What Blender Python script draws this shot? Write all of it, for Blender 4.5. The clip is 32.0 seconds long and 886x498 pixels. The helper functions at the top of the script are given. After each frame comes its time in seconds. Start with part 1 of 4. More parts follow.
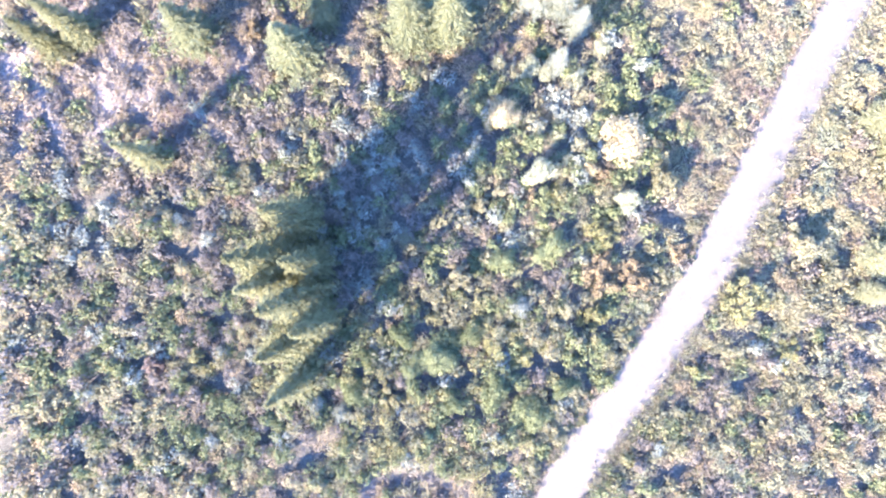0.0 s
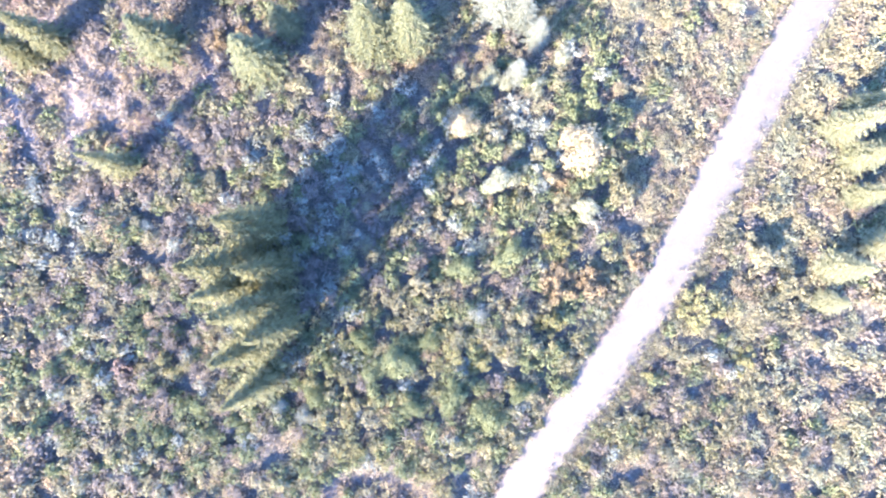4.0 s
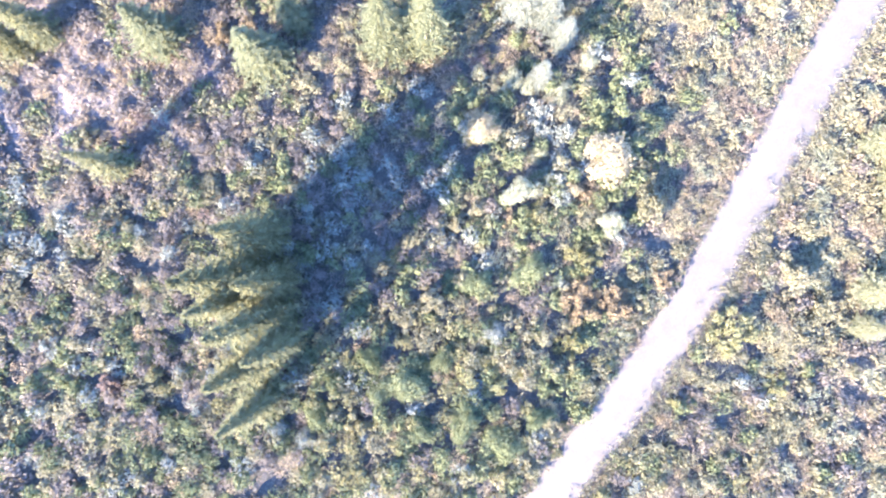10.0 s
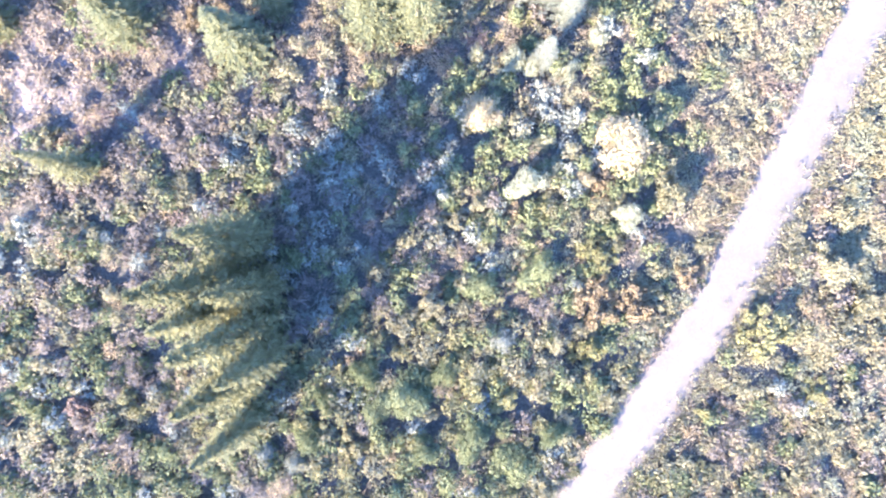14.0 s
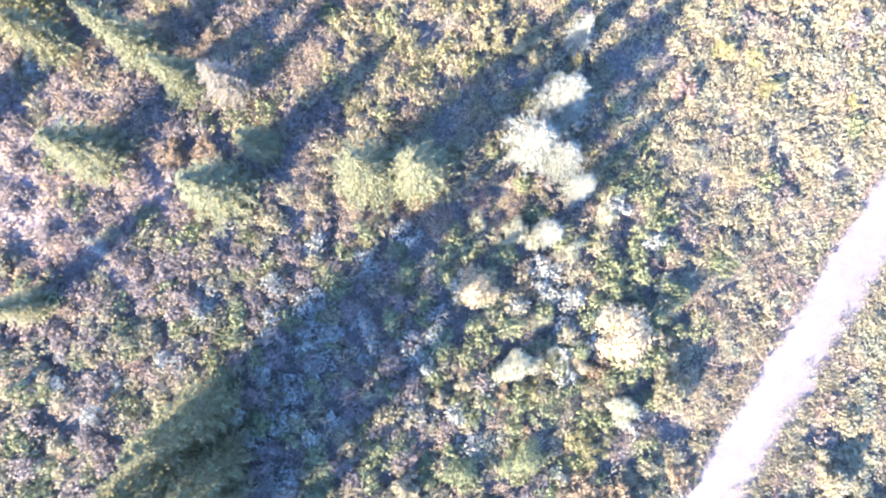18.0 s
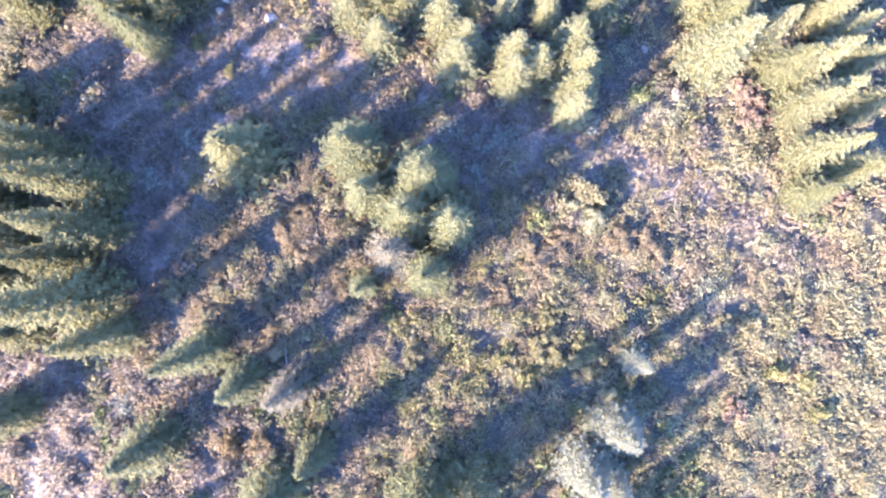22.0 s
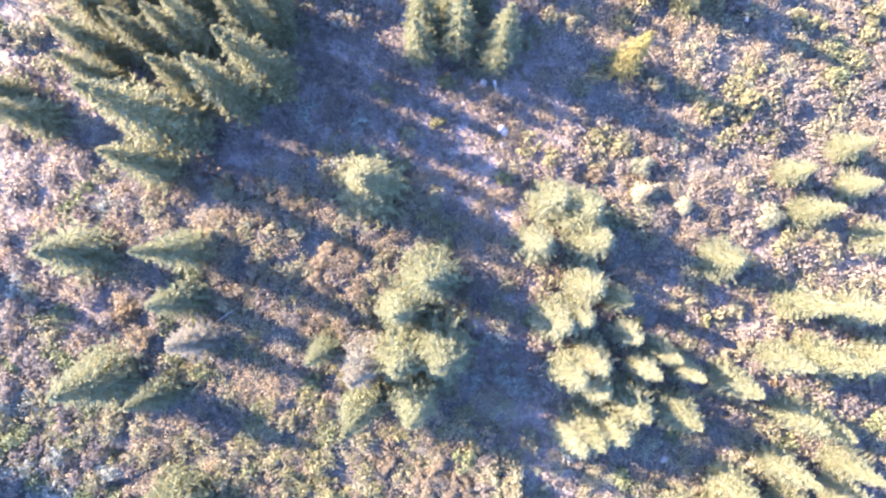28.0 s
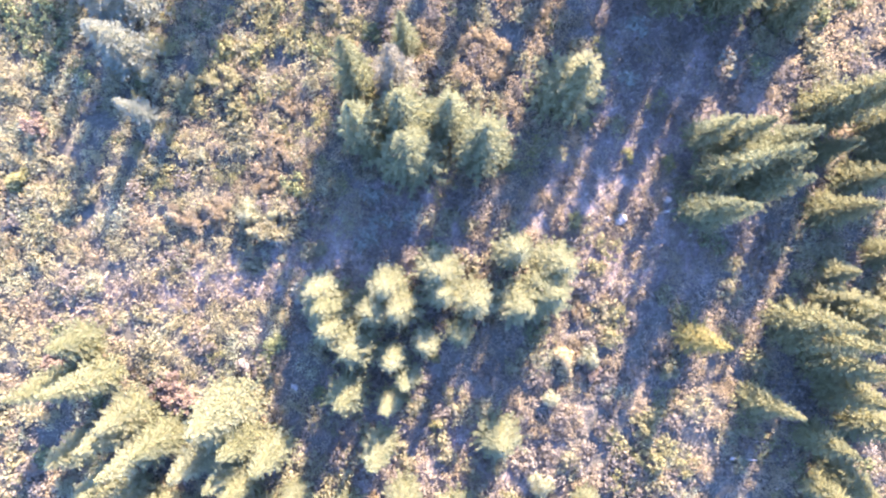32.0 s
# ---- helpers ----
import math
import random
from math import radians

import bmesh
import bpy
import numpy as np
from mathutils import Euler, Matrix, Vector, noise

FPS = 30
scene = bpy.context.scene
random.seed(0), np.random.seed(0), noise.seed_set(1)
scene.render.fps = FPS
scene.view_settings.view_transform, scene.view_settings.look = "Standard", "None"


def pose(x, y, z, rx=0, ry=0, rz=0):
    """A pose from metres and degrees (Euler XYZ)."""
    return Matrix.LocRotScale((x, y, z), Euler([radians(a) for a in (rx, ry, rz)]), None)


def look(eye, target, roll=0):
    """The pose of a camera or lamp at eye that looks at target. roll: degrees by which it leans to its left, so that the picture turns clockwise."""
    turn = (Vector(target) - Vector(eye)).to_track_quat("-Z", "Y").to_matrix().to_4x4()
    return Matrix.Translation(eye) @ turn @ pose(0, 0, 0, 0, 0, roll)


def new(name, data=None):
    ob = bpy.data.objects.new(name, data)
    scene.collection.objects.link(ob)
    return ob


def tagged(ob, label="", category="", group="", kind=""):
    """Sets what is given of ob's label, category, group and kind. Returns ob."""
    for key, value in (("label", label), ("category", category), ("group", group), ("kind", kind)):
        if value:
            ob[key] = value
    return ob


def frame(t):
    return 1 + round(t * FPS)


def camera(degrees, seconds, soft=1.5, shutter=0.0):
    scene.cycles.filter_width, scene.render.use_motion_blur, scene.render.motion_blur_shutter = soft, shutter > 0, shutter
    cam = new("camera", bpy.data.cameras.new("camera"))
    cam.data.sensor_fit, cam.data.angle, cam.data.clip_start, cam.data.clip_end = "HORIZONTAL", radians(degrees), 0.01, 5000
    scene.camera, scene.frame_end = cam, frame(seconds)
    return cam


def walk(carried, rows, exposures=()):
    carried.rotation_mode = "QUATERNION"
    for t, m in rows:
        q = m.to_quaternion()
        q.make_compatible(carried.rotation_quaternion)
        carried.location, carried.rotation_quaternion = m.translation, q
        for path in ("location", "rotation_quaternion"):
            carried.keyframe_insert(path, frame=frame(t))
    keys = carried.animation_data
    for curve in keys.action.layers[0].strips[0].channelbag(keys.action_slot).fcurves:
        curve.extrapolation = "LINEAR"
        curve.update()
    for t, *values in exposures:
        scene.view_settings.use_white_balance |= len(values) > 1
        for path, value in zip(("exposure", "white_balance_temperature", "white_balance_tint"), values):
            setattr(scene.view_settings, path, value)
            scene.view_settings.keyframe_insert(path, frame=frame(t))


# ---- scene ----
# ---- camera ----
cam = camera(95, 32.0, soft=2.35)
# seconds, place in metres, turn in degrees
ROWS = [
    (0, -4.061, 0.671, 33.796, 0.761, 0.234, -2.063),
    (0.5, -3.518, 0.494, 33.953, 0.549, 0.434, -1.336),
    (1, -2.934, 0.341, 34.048, 0.625, 0.561, -0.778),
    (1.5, -2.351, 0.241, 34.125, 0.650, 0.705, -1.176),
    (2, -1.756, 0.262, 34.174, 0.619, 0.719, -0.669),
    (2.5, -1.231, 0.465, 34.201, 0.515, 0.794, -0.681),
    (3, -0.817, 0.757, 34.267, 0.420, 0.810, -0.875),
    (3.5, -0.582, 1.115, 34.328, 0.442, 0.771, -1.096),
    (4, -0.504, 1.439, 34.401, 0.190, 0.749, -1.770),
    (4.5, -0.478, 1.793, 34.449, 0.163, 0.766, -1.863),
    (6.5, -0.831, 2.877, 34.391, 0.003, 0.484, -3.326),
    (7, -1.014, 2.941, 34.249, -0.016, 0.488, -2.838),
    (7.5, -1.181, 2.988, 34.019, -0.014, 0.465, -2.268),
    (8, -1.339, 2.925, 33.777, 0.021, 0.415, -1.101),
    (8.5, -1.497, 2.851, 33.398, 0.060, 0.460, 0.307),
    (9, -1.638, 2.771, 33.013, 0.137, 0.552, 0.475),
    (9.5, -1.717, 2.633, 32.598, 0.128, 0.398, 0.047),
    (10, -1.828, 2.499, 32.161, 0.278, 0.391, -0.607),
    (10.5, -1.961, 2.386, 31.753, 0.373, 0.504, 0.772),
    (11, -2.014, 2.233, 31.386, 0.443, 0.567, 1.345),
    (11.5, -1.974, 2.150, 30.967, 0.468, 0.481, -0.123),
    (12, -1.974, 2.220, 30.526, 0.662, 0.557, -2.951),
    (12.5, -1.972, 2.249, 30.076, 0.697, 0.590, -2.348),
    (13, -1.921, 2.265, 29.652, 0.663, 0.545, -2.237),
    (13.5, -1.855, 2.217, 29.337, 0.510, 0.556, -2.657),
    (15.5, -1.176, 5.397, 28.751, 0.253, 0.355, 0.918),
    (16, -1.062, 6.839, 28.364, 0.174, 0.135, 0.843),
    (16.5, -1.030, 8.516, 27.971, 0.102, -0.057, 1.226),
    (17, -1.105, 10.317, 27.633, 0.111, -0.294, 1.129),
    (17.5, -1.290, 12.047, 27.451, 0.635, -0.405, 2.203),
    (18, -1.485, 13.859, 27.364, 0.709, -0.559, 2.795),
    (18.5, -1.809, 16.079, 27.237, 0.689, -0.572, 2.187),
    (19, -2.134, 18.506, 27.145, 0.432, -0.469, 3.188),
    (19.5, -2.461, 20.924, 27.167, 0.308, -0.096, 3.364),
    (20, -2.773, 23.099, 27.290, 1.054, 0.482, 3.241),
    (20.5, -3.406, 25.299, 27.393, 1.916, 0.671, 3.085),
    (21, -4.333, 27.961, 27.539, 1.694, 0.354, 3.914),
    (21.5, -5.342, 30.798, 27.737, 1.208, 0.085, 4.513),
    (22, -6.485, 33.716, 27.992, 0.829, -0.260, 6.503),
    (22.5, -7.703, 36.124, 28.166, -0.090, -0.610, 5.966),
    (23, -9.067, 37.900, 28.203, -0.446, -1.039, 5.529),
    (23.5, -10.356, 39.376, 28.281, -0.768, -1.282, 4.855),
    (24, -11.578, 40.658, 28.318, -1.153, -1.514, 5.347),
    (24.5, -12.687, 41.622, 28.331, -1.652, -1.761, 5.554),
    (25, -13.728, 42.326, 28.361, -1.835, -1.906, 4.008),
    (25.5, -14.529, 42.775, 28.397, -1.991, -2.091, 4.402),
    (26, -15.054, 42.906, 28.467, -2.216, -2.103, 6.656),
    (26.5, -15.290, 42.601, 28.582, -2.145, -1.325, 21.636),
    (28.5, -13.926, 41.247, 28.598, -0.661, 0.170, 80.048),
    (29, -13.389, 41.146, 28.650, -0.569, 0.347, 96.374),
    (29.5, -12.723, 41.141, 28.628, -0.436, 0.509, 114.859),
    (30, -11.741, 41.331, 28.653, -0.088, 0.556, 133.711),
    (30.5, -10.526, 41.902, 28.694, 0.343, 0.351, 152.007),
    (31, -9.273, 43.073, 28.740, -0.061, -0.016, 156.345),
    (31.5, -8.190, 44.169, 28.748, 0.075, -0.223, 155.577),
    (32, -7.347, 45.060, 28.733, 0.355, -0.511, 155.109),
]
walk(cam, [(t, pose(x, y, z, rx, ry, rz)) for t, x, y, z, rx, ry, rz in ROWS], exposures=[(0, 4.39, 5560, 27.5), (10, 4.34, 5560, 27.5), (13.5, 4.34, 5600, 27.5), (17, 4.44, 5650, 29), (20, 4.10, 5850, 32), (26, 4.24, 5880, 33.5), (32, 4.27, 6050, 32)])

# ---- sky and sun ----
SUN_UP, SHADOW_WAY = 18.0, 43.5
world = bpy.data.worlds.new("sky")
scene.world = world
world.use_nodes = True
sky = world.node_tree.nodes.new("ShaderNodeTexSky")
sky.sky_type, sky.sun_disc = "NISHITA", False
sky.sun_elevation, sky.sun_rotation = radians(SUN_UP), radians(90 - SHADOW_WAY + 180)
sky.air_density, sky.dust_density, sky.ozone_density = 1.0, 0.3, 4.0
world.node_tree.links.new(sky.outputs[0], world.node_tree.nodes["Background"].inputs[0])
world.node_tree.nodes["Background"].inputs[1].default_value = 0.108
sun = new("sun", bpy.data.lights.new("sun", "SUN"))
sun.data.energy, sun.data.angle, sun.data.color = 5.0, radians(0.6), (1.0, 0.78, 0.465)
sun.matrix_world = look((0, 0, 0), (math.cos(radians(SHADOW_WAY)) * math.cos(radians(SUN_UP)), math.sin(radians(SHADOW_WAY)) * math.cos(radians(SUN_UP)), -math.sin(radians(SUN_UP))))


# ---- materials ----
def shader(name):
    m = bpy.data.materials.new(name)
    m.use_nodes = True
    t = m.node_tree
    return m, t, t.nodes["Principled BSDF"]


def ramp(t, factor, stops):
    r = t.nodes.new("ShaderNodeValToRGB")
    while len(r.color_ramp.elements) < len(stops):
        r.color_ramp.elements.new(0.5)
    for e, (at, colour) in zip(r.color_ramp.elements, stops):
        e.position, e.color = at, (*colour, 1)
    t.links.new(factor, r.inputs[0])
    return r.outputs[0]


def speckle(t, scale, detail=4.0, rough=0.6):
    """Noise over the world's metres."""
    at, n = t.nodes.new("ShaderNodeNewGeometry"), t.nodes.new("ShaderNodeTexNoise")
    t.links.new(at.outputs["Position"], n.inputs["Vector"])
    n.inputs["Scale"].default_value, n.inputs["Detail"].default_value, n.inputs["Roughness"].default_value = scale, detail, rough
    return n.outputs["Fac"]


def blend(t, mode, factor, a, b):
    m = t.nodes.new("ShaderNodeMix")
    m.data_type, m.blend_type = "RGBA", mode
    for socket, value in ((m.inputs["Factor"], factor), (m.inputs["A"], a), (m.inputs["B"], b)):
        if isinstance(value, (int, float)):
            socket.default_value = value
        elif isinstance(value, tuple):
            socket.default_value = (*value, 1)
        else:
            t.links.new(value, socket)
    return m.outputs["Result"]


def bump(t, b, height, strength, far=0.05):
    n = t.nodes.new("ShaderNodeBump")
    n.inputs["Strength"].default_value, n.inputs["Distance"].default_value = strength, far
    t.links.new(height, n.inputs["Height"])
    t.links.new(n.outputs[0], b.inputs["Normal"])


def foliage(name, colours, through_light=0.3):
    """Leaves: tint drifts from leaf to leaf, from plant to plant and over the ground; some light passes through."""
    m, t, b = shader(name)
    geo, plant = t.nodes.new("ShaderNodeNewGeometry"), t.nodes.new("ShaderNodeObjectInfo")
    total = None
    for source, share in ((geo.outputs["Random Per Island"], 0.10), (plant.outputs["Random"], 0.22), (speckle(t, 0.45, 3), 0.45), (speckle(t, 2.2, 2), 0.40)):
        term = t.nodes.new("ShaderNodeMath")
        term.operation = "MULTIPLY_ADD"
        term.inputs[1].default_value, term.inputs[2].default_value = share, -0.08
        t.links.new(source, term.inputs[0])
        if total:
            t.links.new(total, term.inputs[2])
        total = term.outputs[0]
    colour = ramp(t, total, [(i / (len(colours) - 1), c) for i, c in enumerate(colours)])
    t.links.new(colour, b.inputs["Base Color"])
    b.inputs["Roughness"].default_value, b.inputs["Specular IOR Level"].default_value = 0.8, 0.12
    light, both = t.nodes.new("ShaderNodeBsdfTranslucent"), t.nodes.new("ShaderNodeMixShader")
    t.links.new(colour, light.inputs[0])
    both.inputs[0].default_value = through_light
    t.links.new(b.outputs[0], both.inputs[1])
    t.links.new(light.outputs[0], both.inputs[2])
    t.links.new(both.outputs[0], t.nodes["Material Output"].inputs[0])
    return m


def ground_material():
    m, t, b = shader("dry_grass_and_litter")
    fine, mid, wide = speckle(t, 5.0, 6, 0.75), speckle(t, 0.9, 5), speckle(t, 0.12, 3)
    straw = ramp(t, fine, [(0.3, (0.055, 0.047, 0.041)), (0.5, (0.132, 0.116, 0.107)), (0.72, (0.264, 0.242, 0.231))])
    thicket_floor = ramp(t, fine, [(0.3, (0.024, 0.026, 0.021)), (0.55, (0.071, 0.071, 0.062)), (0.75, (0.150, 0.149, 0.144))])
    litter = ramp(t, fine, [(0.3, (0.047, 0.039, 0.037)), (0.55, (0.124, 0.105, 0.102)), (0.75, (0.237, 0.212, 0.209))])
    one = blend(t, "MIX", ramp(t, wide, [(0.42, (0, 0, 0)), (0.6, (1, 1, 1))]), straw, litter)
    # bare dry grass lies open, humus darkened for shade under the thickets
    dry, ragged = t.nodes.new("ShaderNodeAttribute"), t.nodes.new("ShaderNodeMath")
    dry.attribute_name, ragged.operation = "dry", "ADD"
    t.links.new(dry.outputs["Fac"], ragged.inputs[0])
    t.links.new(mid, ragged.inputs[1])
    two = blend(t, "MIX", ramp(t, ragged.outputs[0], [(0.55, (0, 0, 0)), (0.95, (1, 1, 1))]), thicket_floor, one)
    t.links.new(two, b.inputs["Base Color"])
    b.inputs["Roughness"].default_value, b.inputs["Specular IOR Level"].default_value = 0.9, 0.1
    bump(t, b, fine, 1.0, 0.12)
    return m


def gravel_material():
    m, t, b = shader("pale_gravel")
    fine, mid, wide = speckle(t, 9.0, 6, 0.8), speckle(t, 1.3, 4), speckle(t, 0.25, 3)
    stone = ramp(t, fine, [(0.3, (0.034, 0.031, 0.025)), (0.46, (0.078, 0.073, 0.065)), (0.7, (0.113, 0.106, 0.095))])
    dusty = blend(t, "MIX", ramp(t, mid, [(0.45, (0, 0, 0)), (0.75, (0.5, 0.5, 0.5))]), stone, (0.054, 0.048, 0.043))
    t.links.new(blend(t, "MIX", ramp(t, wide, [(0.4, (0, 0, 0)), (0.7, (0.4, 0.4, 0.4))]), dusty, (0.104, 0.098, 0.088)), b.inputs["Base Color"])
    b.inputs["Roughness"].default_value = 0.95
    bump(t, b, fine, 0.6, 0.04)
    return m


def bark_material(name, dark, light):
    m, t, b = shader(name)
    fine = speckle(t, 14.0, 5, 0.7)
    t.links.new(ramp(t, fine, [(0.35, dark), (0.65, light)]), b.inputs["Base Color"])
    b.inputs["Roughness"].default_value = 0.9
    bump(t, b, fine, 0.8, 0.03)
    return m


GROUND, GRAVEL = ground_material(), gravel_material()
BARK = bark_material("grey_brown_bark", (0.042, 0.033, 0.027), (0.132, 0.114, 0.096))
DEADWOOD = bark_material("bleached_dead_wood", (0.204, 0.186, 0.168), (0.396, 0.378, 0.360))
PALE_PATCH = bark_material("pale_ground_patch", (0.105, 0.098, 0.092), (0.200, 0.192, 0.182))
LEAF = {
    "spruce": foliage("spruce_needles", [(0.037, 0.045, 0.023), (0.088, 0.095, 0.050), (0.147, 0.156, 0.088), (0.221, 0.225, 0.139)], 0.42),
    "fir": foliage("pale_fir_needles", [(0.035, 0.044, 0.024), (0.081, 0.093, 0.054), (0.127, 0.144, 0.085), (0.181, 0.201, 0.131)], 0.42),
    "palefir": foliage("silvery_needles", [(0.058, 0.069, 0.054), (0.115, 0.134, 0.108), (0.164, 0.185, 0.154), (0.213, 0.238, 0.210)], 0.42),
    "greyfir": foliage("grey_needles", [(0.060, 0.061, 0.046), (0.111, 0.113, 0.089), (0.162, 0.162, 0.136), (0.205, 0.207, 0.183)], 0.42),
    "pine": foliage("yellow_green_needles", [(0.055, 0.067, 0.034), (0.116, 0.130, 0.074), (0.171, 0.184, 0.116), (0.235, 0.246, 0.173)], 0.42),
    "larch": foliage("turning_needles", [(0.038, 0.043, 0.021), (0.095, 0.095, 0.040), (0.171, 0.152, 0.057), (0.218, 0.190, 0.086)], 0.3),
    "green": foliage("green_leaves", [(0.022, 0.031, 0.015), (0.065, 0.082, 0.041), (0.120, 0.142, 0.077), (0.190, 0.210, 0.133)]),
    "olive": foliage("olive_leaves", [(0.049, 0.054, 0.031), (0.124, 0.127, 0.081), (0.198, 0.196, 0.135), (0.276, 0.267, 0.210)], 0.45),
    "lime": foliage("lime_leaves", [(0.043, 0.055, 0.025), (0.119, 0.125, 0.067), (0.194, 0.190, 0.112), (0.270, 0.250, 0.174)], 0.45),
    "yellow": foliage("yellow_leaves", [(0.079, 0.079, 0.039), (0.149, 0.151, 0.074), (0.201, 0.205, 0.106), (0.243, 0.255, 0.164)], 0.45),
    "tan": foliage("tan_leaves", [(0.087, 0.075, 0.051), (0.165, 0.142, 0.100), (0.222, 0.194, 0.141), (0.269, 0.243, 0.197)], 0.55),
    # gold tone lightened to make up for weak sunlight on the east side
    "gold": foliage("light_gold_leaves", [(0.124, 0.118, 0.074), (0.187, 0.180, 0.113), (0.235, 0.227, 0.148), (0.276, 0.268, 0.193)], 0.55),
    "orange": foliage("orange_leaves", [(0.066, 0.049, 0.028), (0.121, 0.095, 0.056), (0.169, 0.142, 0.092), (0.207, 0.192, 0.138)]),
    "red": foliage("reddish_leaves", [(0.068, 0.050, 0.043), (0.131, 0.103, 0.091), (0.189, 0.163, 0.145), (0.242, 0.228, 0.212)], 0.45),
    "pale": foliage("silvery_leaves", [(0.100, 0.113, 0.079), (0.184, 0.201, 0.140), (0.256, 0.276, 0.197), (0.323, 0.340, 0.259)], 0.55),
    "cream": foliage("cream_leaves", [(0.107, 0.098, 0.058), (0.194, 0.174, 0.107), (0.267, 0.241, 0.154), (0.333, 0.306, 0.208)]),
    "blue": foliage("blue_green_leaves", [(0.044, 0.059, 0.047), (0.106, 0.125, 0.109), (0.175, 0.196, 0.173), (0.250, 0.270, 0.243)]),
    "grey": foliage("grey_twigs", [(0.043, 0.040, 0.038), (0.100, 0.094, 0.086), (0.156, 0.147, 0.134), (0.218, 0.206, 0.190)], 0.45),
    "straw": foliage("straw_blades", [(0.095, 0.083, 0.065), (0.180, 0.160, 0.130), (0.250, 0.228, 0.195), (0.310, 0.290, 0.260)], 0.45),
}

# ---- ground and track ----
SPINE = [(-1, -8), (-1, 2), (-1.5, 16), (-4, 27), (-9, 37), (-13, 46), (-13, 56)]
TRACK = [(-13.0, -46.0), (-5.5, -35.0), (-0.4, -27.2), (4.55, -19.5), (7.3, -15.5), (12.3, -9.0), (17.3, -2.0), (21.4, 5.0), (25.2, 11.5), (27.9, 16.0), (29.7, 19.0), (32.0, 22.5), (35.8, 28.5), (39.4, 34.0), (46.0, 44.0), (52.5, 54.0)]
TRAIL = [(-0.2, 43.0), (2.5, 41.8), (8.7, 40.1), (14.3, 38.9), (19.6, 37.7)]  # an old overgrown trail


def from_line(x, y, line):
    """Distance of points to a line of straight pieces."""
    best = np.full(np.shape(x), 1e9)
    for (ax, ay), (bx, by) in zip(line[:-1], line[1:]):
        dx, dy = bx - ax, by - ay
        u = np.clip(((x - ax) * dx + (y - ay) * dy) / (dx * dx + dy * dy), 0, 1)
        best = np.minimum(best, np.hypot(x - ax - u * dx, y - ay - u * dy))
    return best


def height(x, y):
    """The lie of the land: a broad low back that the camera follows, with hummocks, flattened under the track."""
    x, y = np.asarray(x, float), np.asarray(y, float)
    z = 0.5 - 0.0006 * np.minimum(from_line(x, y, SPINE), 34) ** 2
    lumps = 0.13 * np.sin(0.9 * x + 0.5 * y) * np.sin(0.7 * y - 0.35 * x + 1) + 0.07 * np.sin(2.3 * x + 1.1) * np.sin(2.1 * y + 0.6 * x)
    return z + lumps * np.clip((from_line(x, y, TRACK) - 2.2) / 1.5, 0, 1) - 0.10 * (from_line(x, y, TRACK) < 2.6)


def mesh_of(name, verts, faces, material, smooth=False):
    me = bpy.data.meshes.new(name)
    me.from_pydata(verts, [], faces)
    me.materials.append(material)
    if smooth:
        me.polygons.foreach_set("use_smooth", [True] * len(me.polygons))
    me.update()
    return me


def quads(name, corners, material):
    """Loose four-cornered blades: an array of blades x 4 x 3."""
    n = len(corners)
    me = bpy.data.meshes.new(name)
    me.vertices.add(4 * n)
    me.vertices.foreach_set("co", np.ascontiguousarray(corners, dtype=np.float32).ravel())
    me.loops.add(4 * n)
    me.loops.foreach_set("vertex_index", np.arange(4 * n, dtype=np.int32))
    me.polygons.add(n)
    me.polygons.foreach_set("loop_start", np.arange(0, 4 * n, 4, dtype=np.int32))
    me.materials.append(material)
    me.update(calc_edges=True)
    me.validate()
    return me


def part(name, me, parent, label=""):
    ob = new(name, me)
    ob.parent = parent
    return tagged(ob, label)


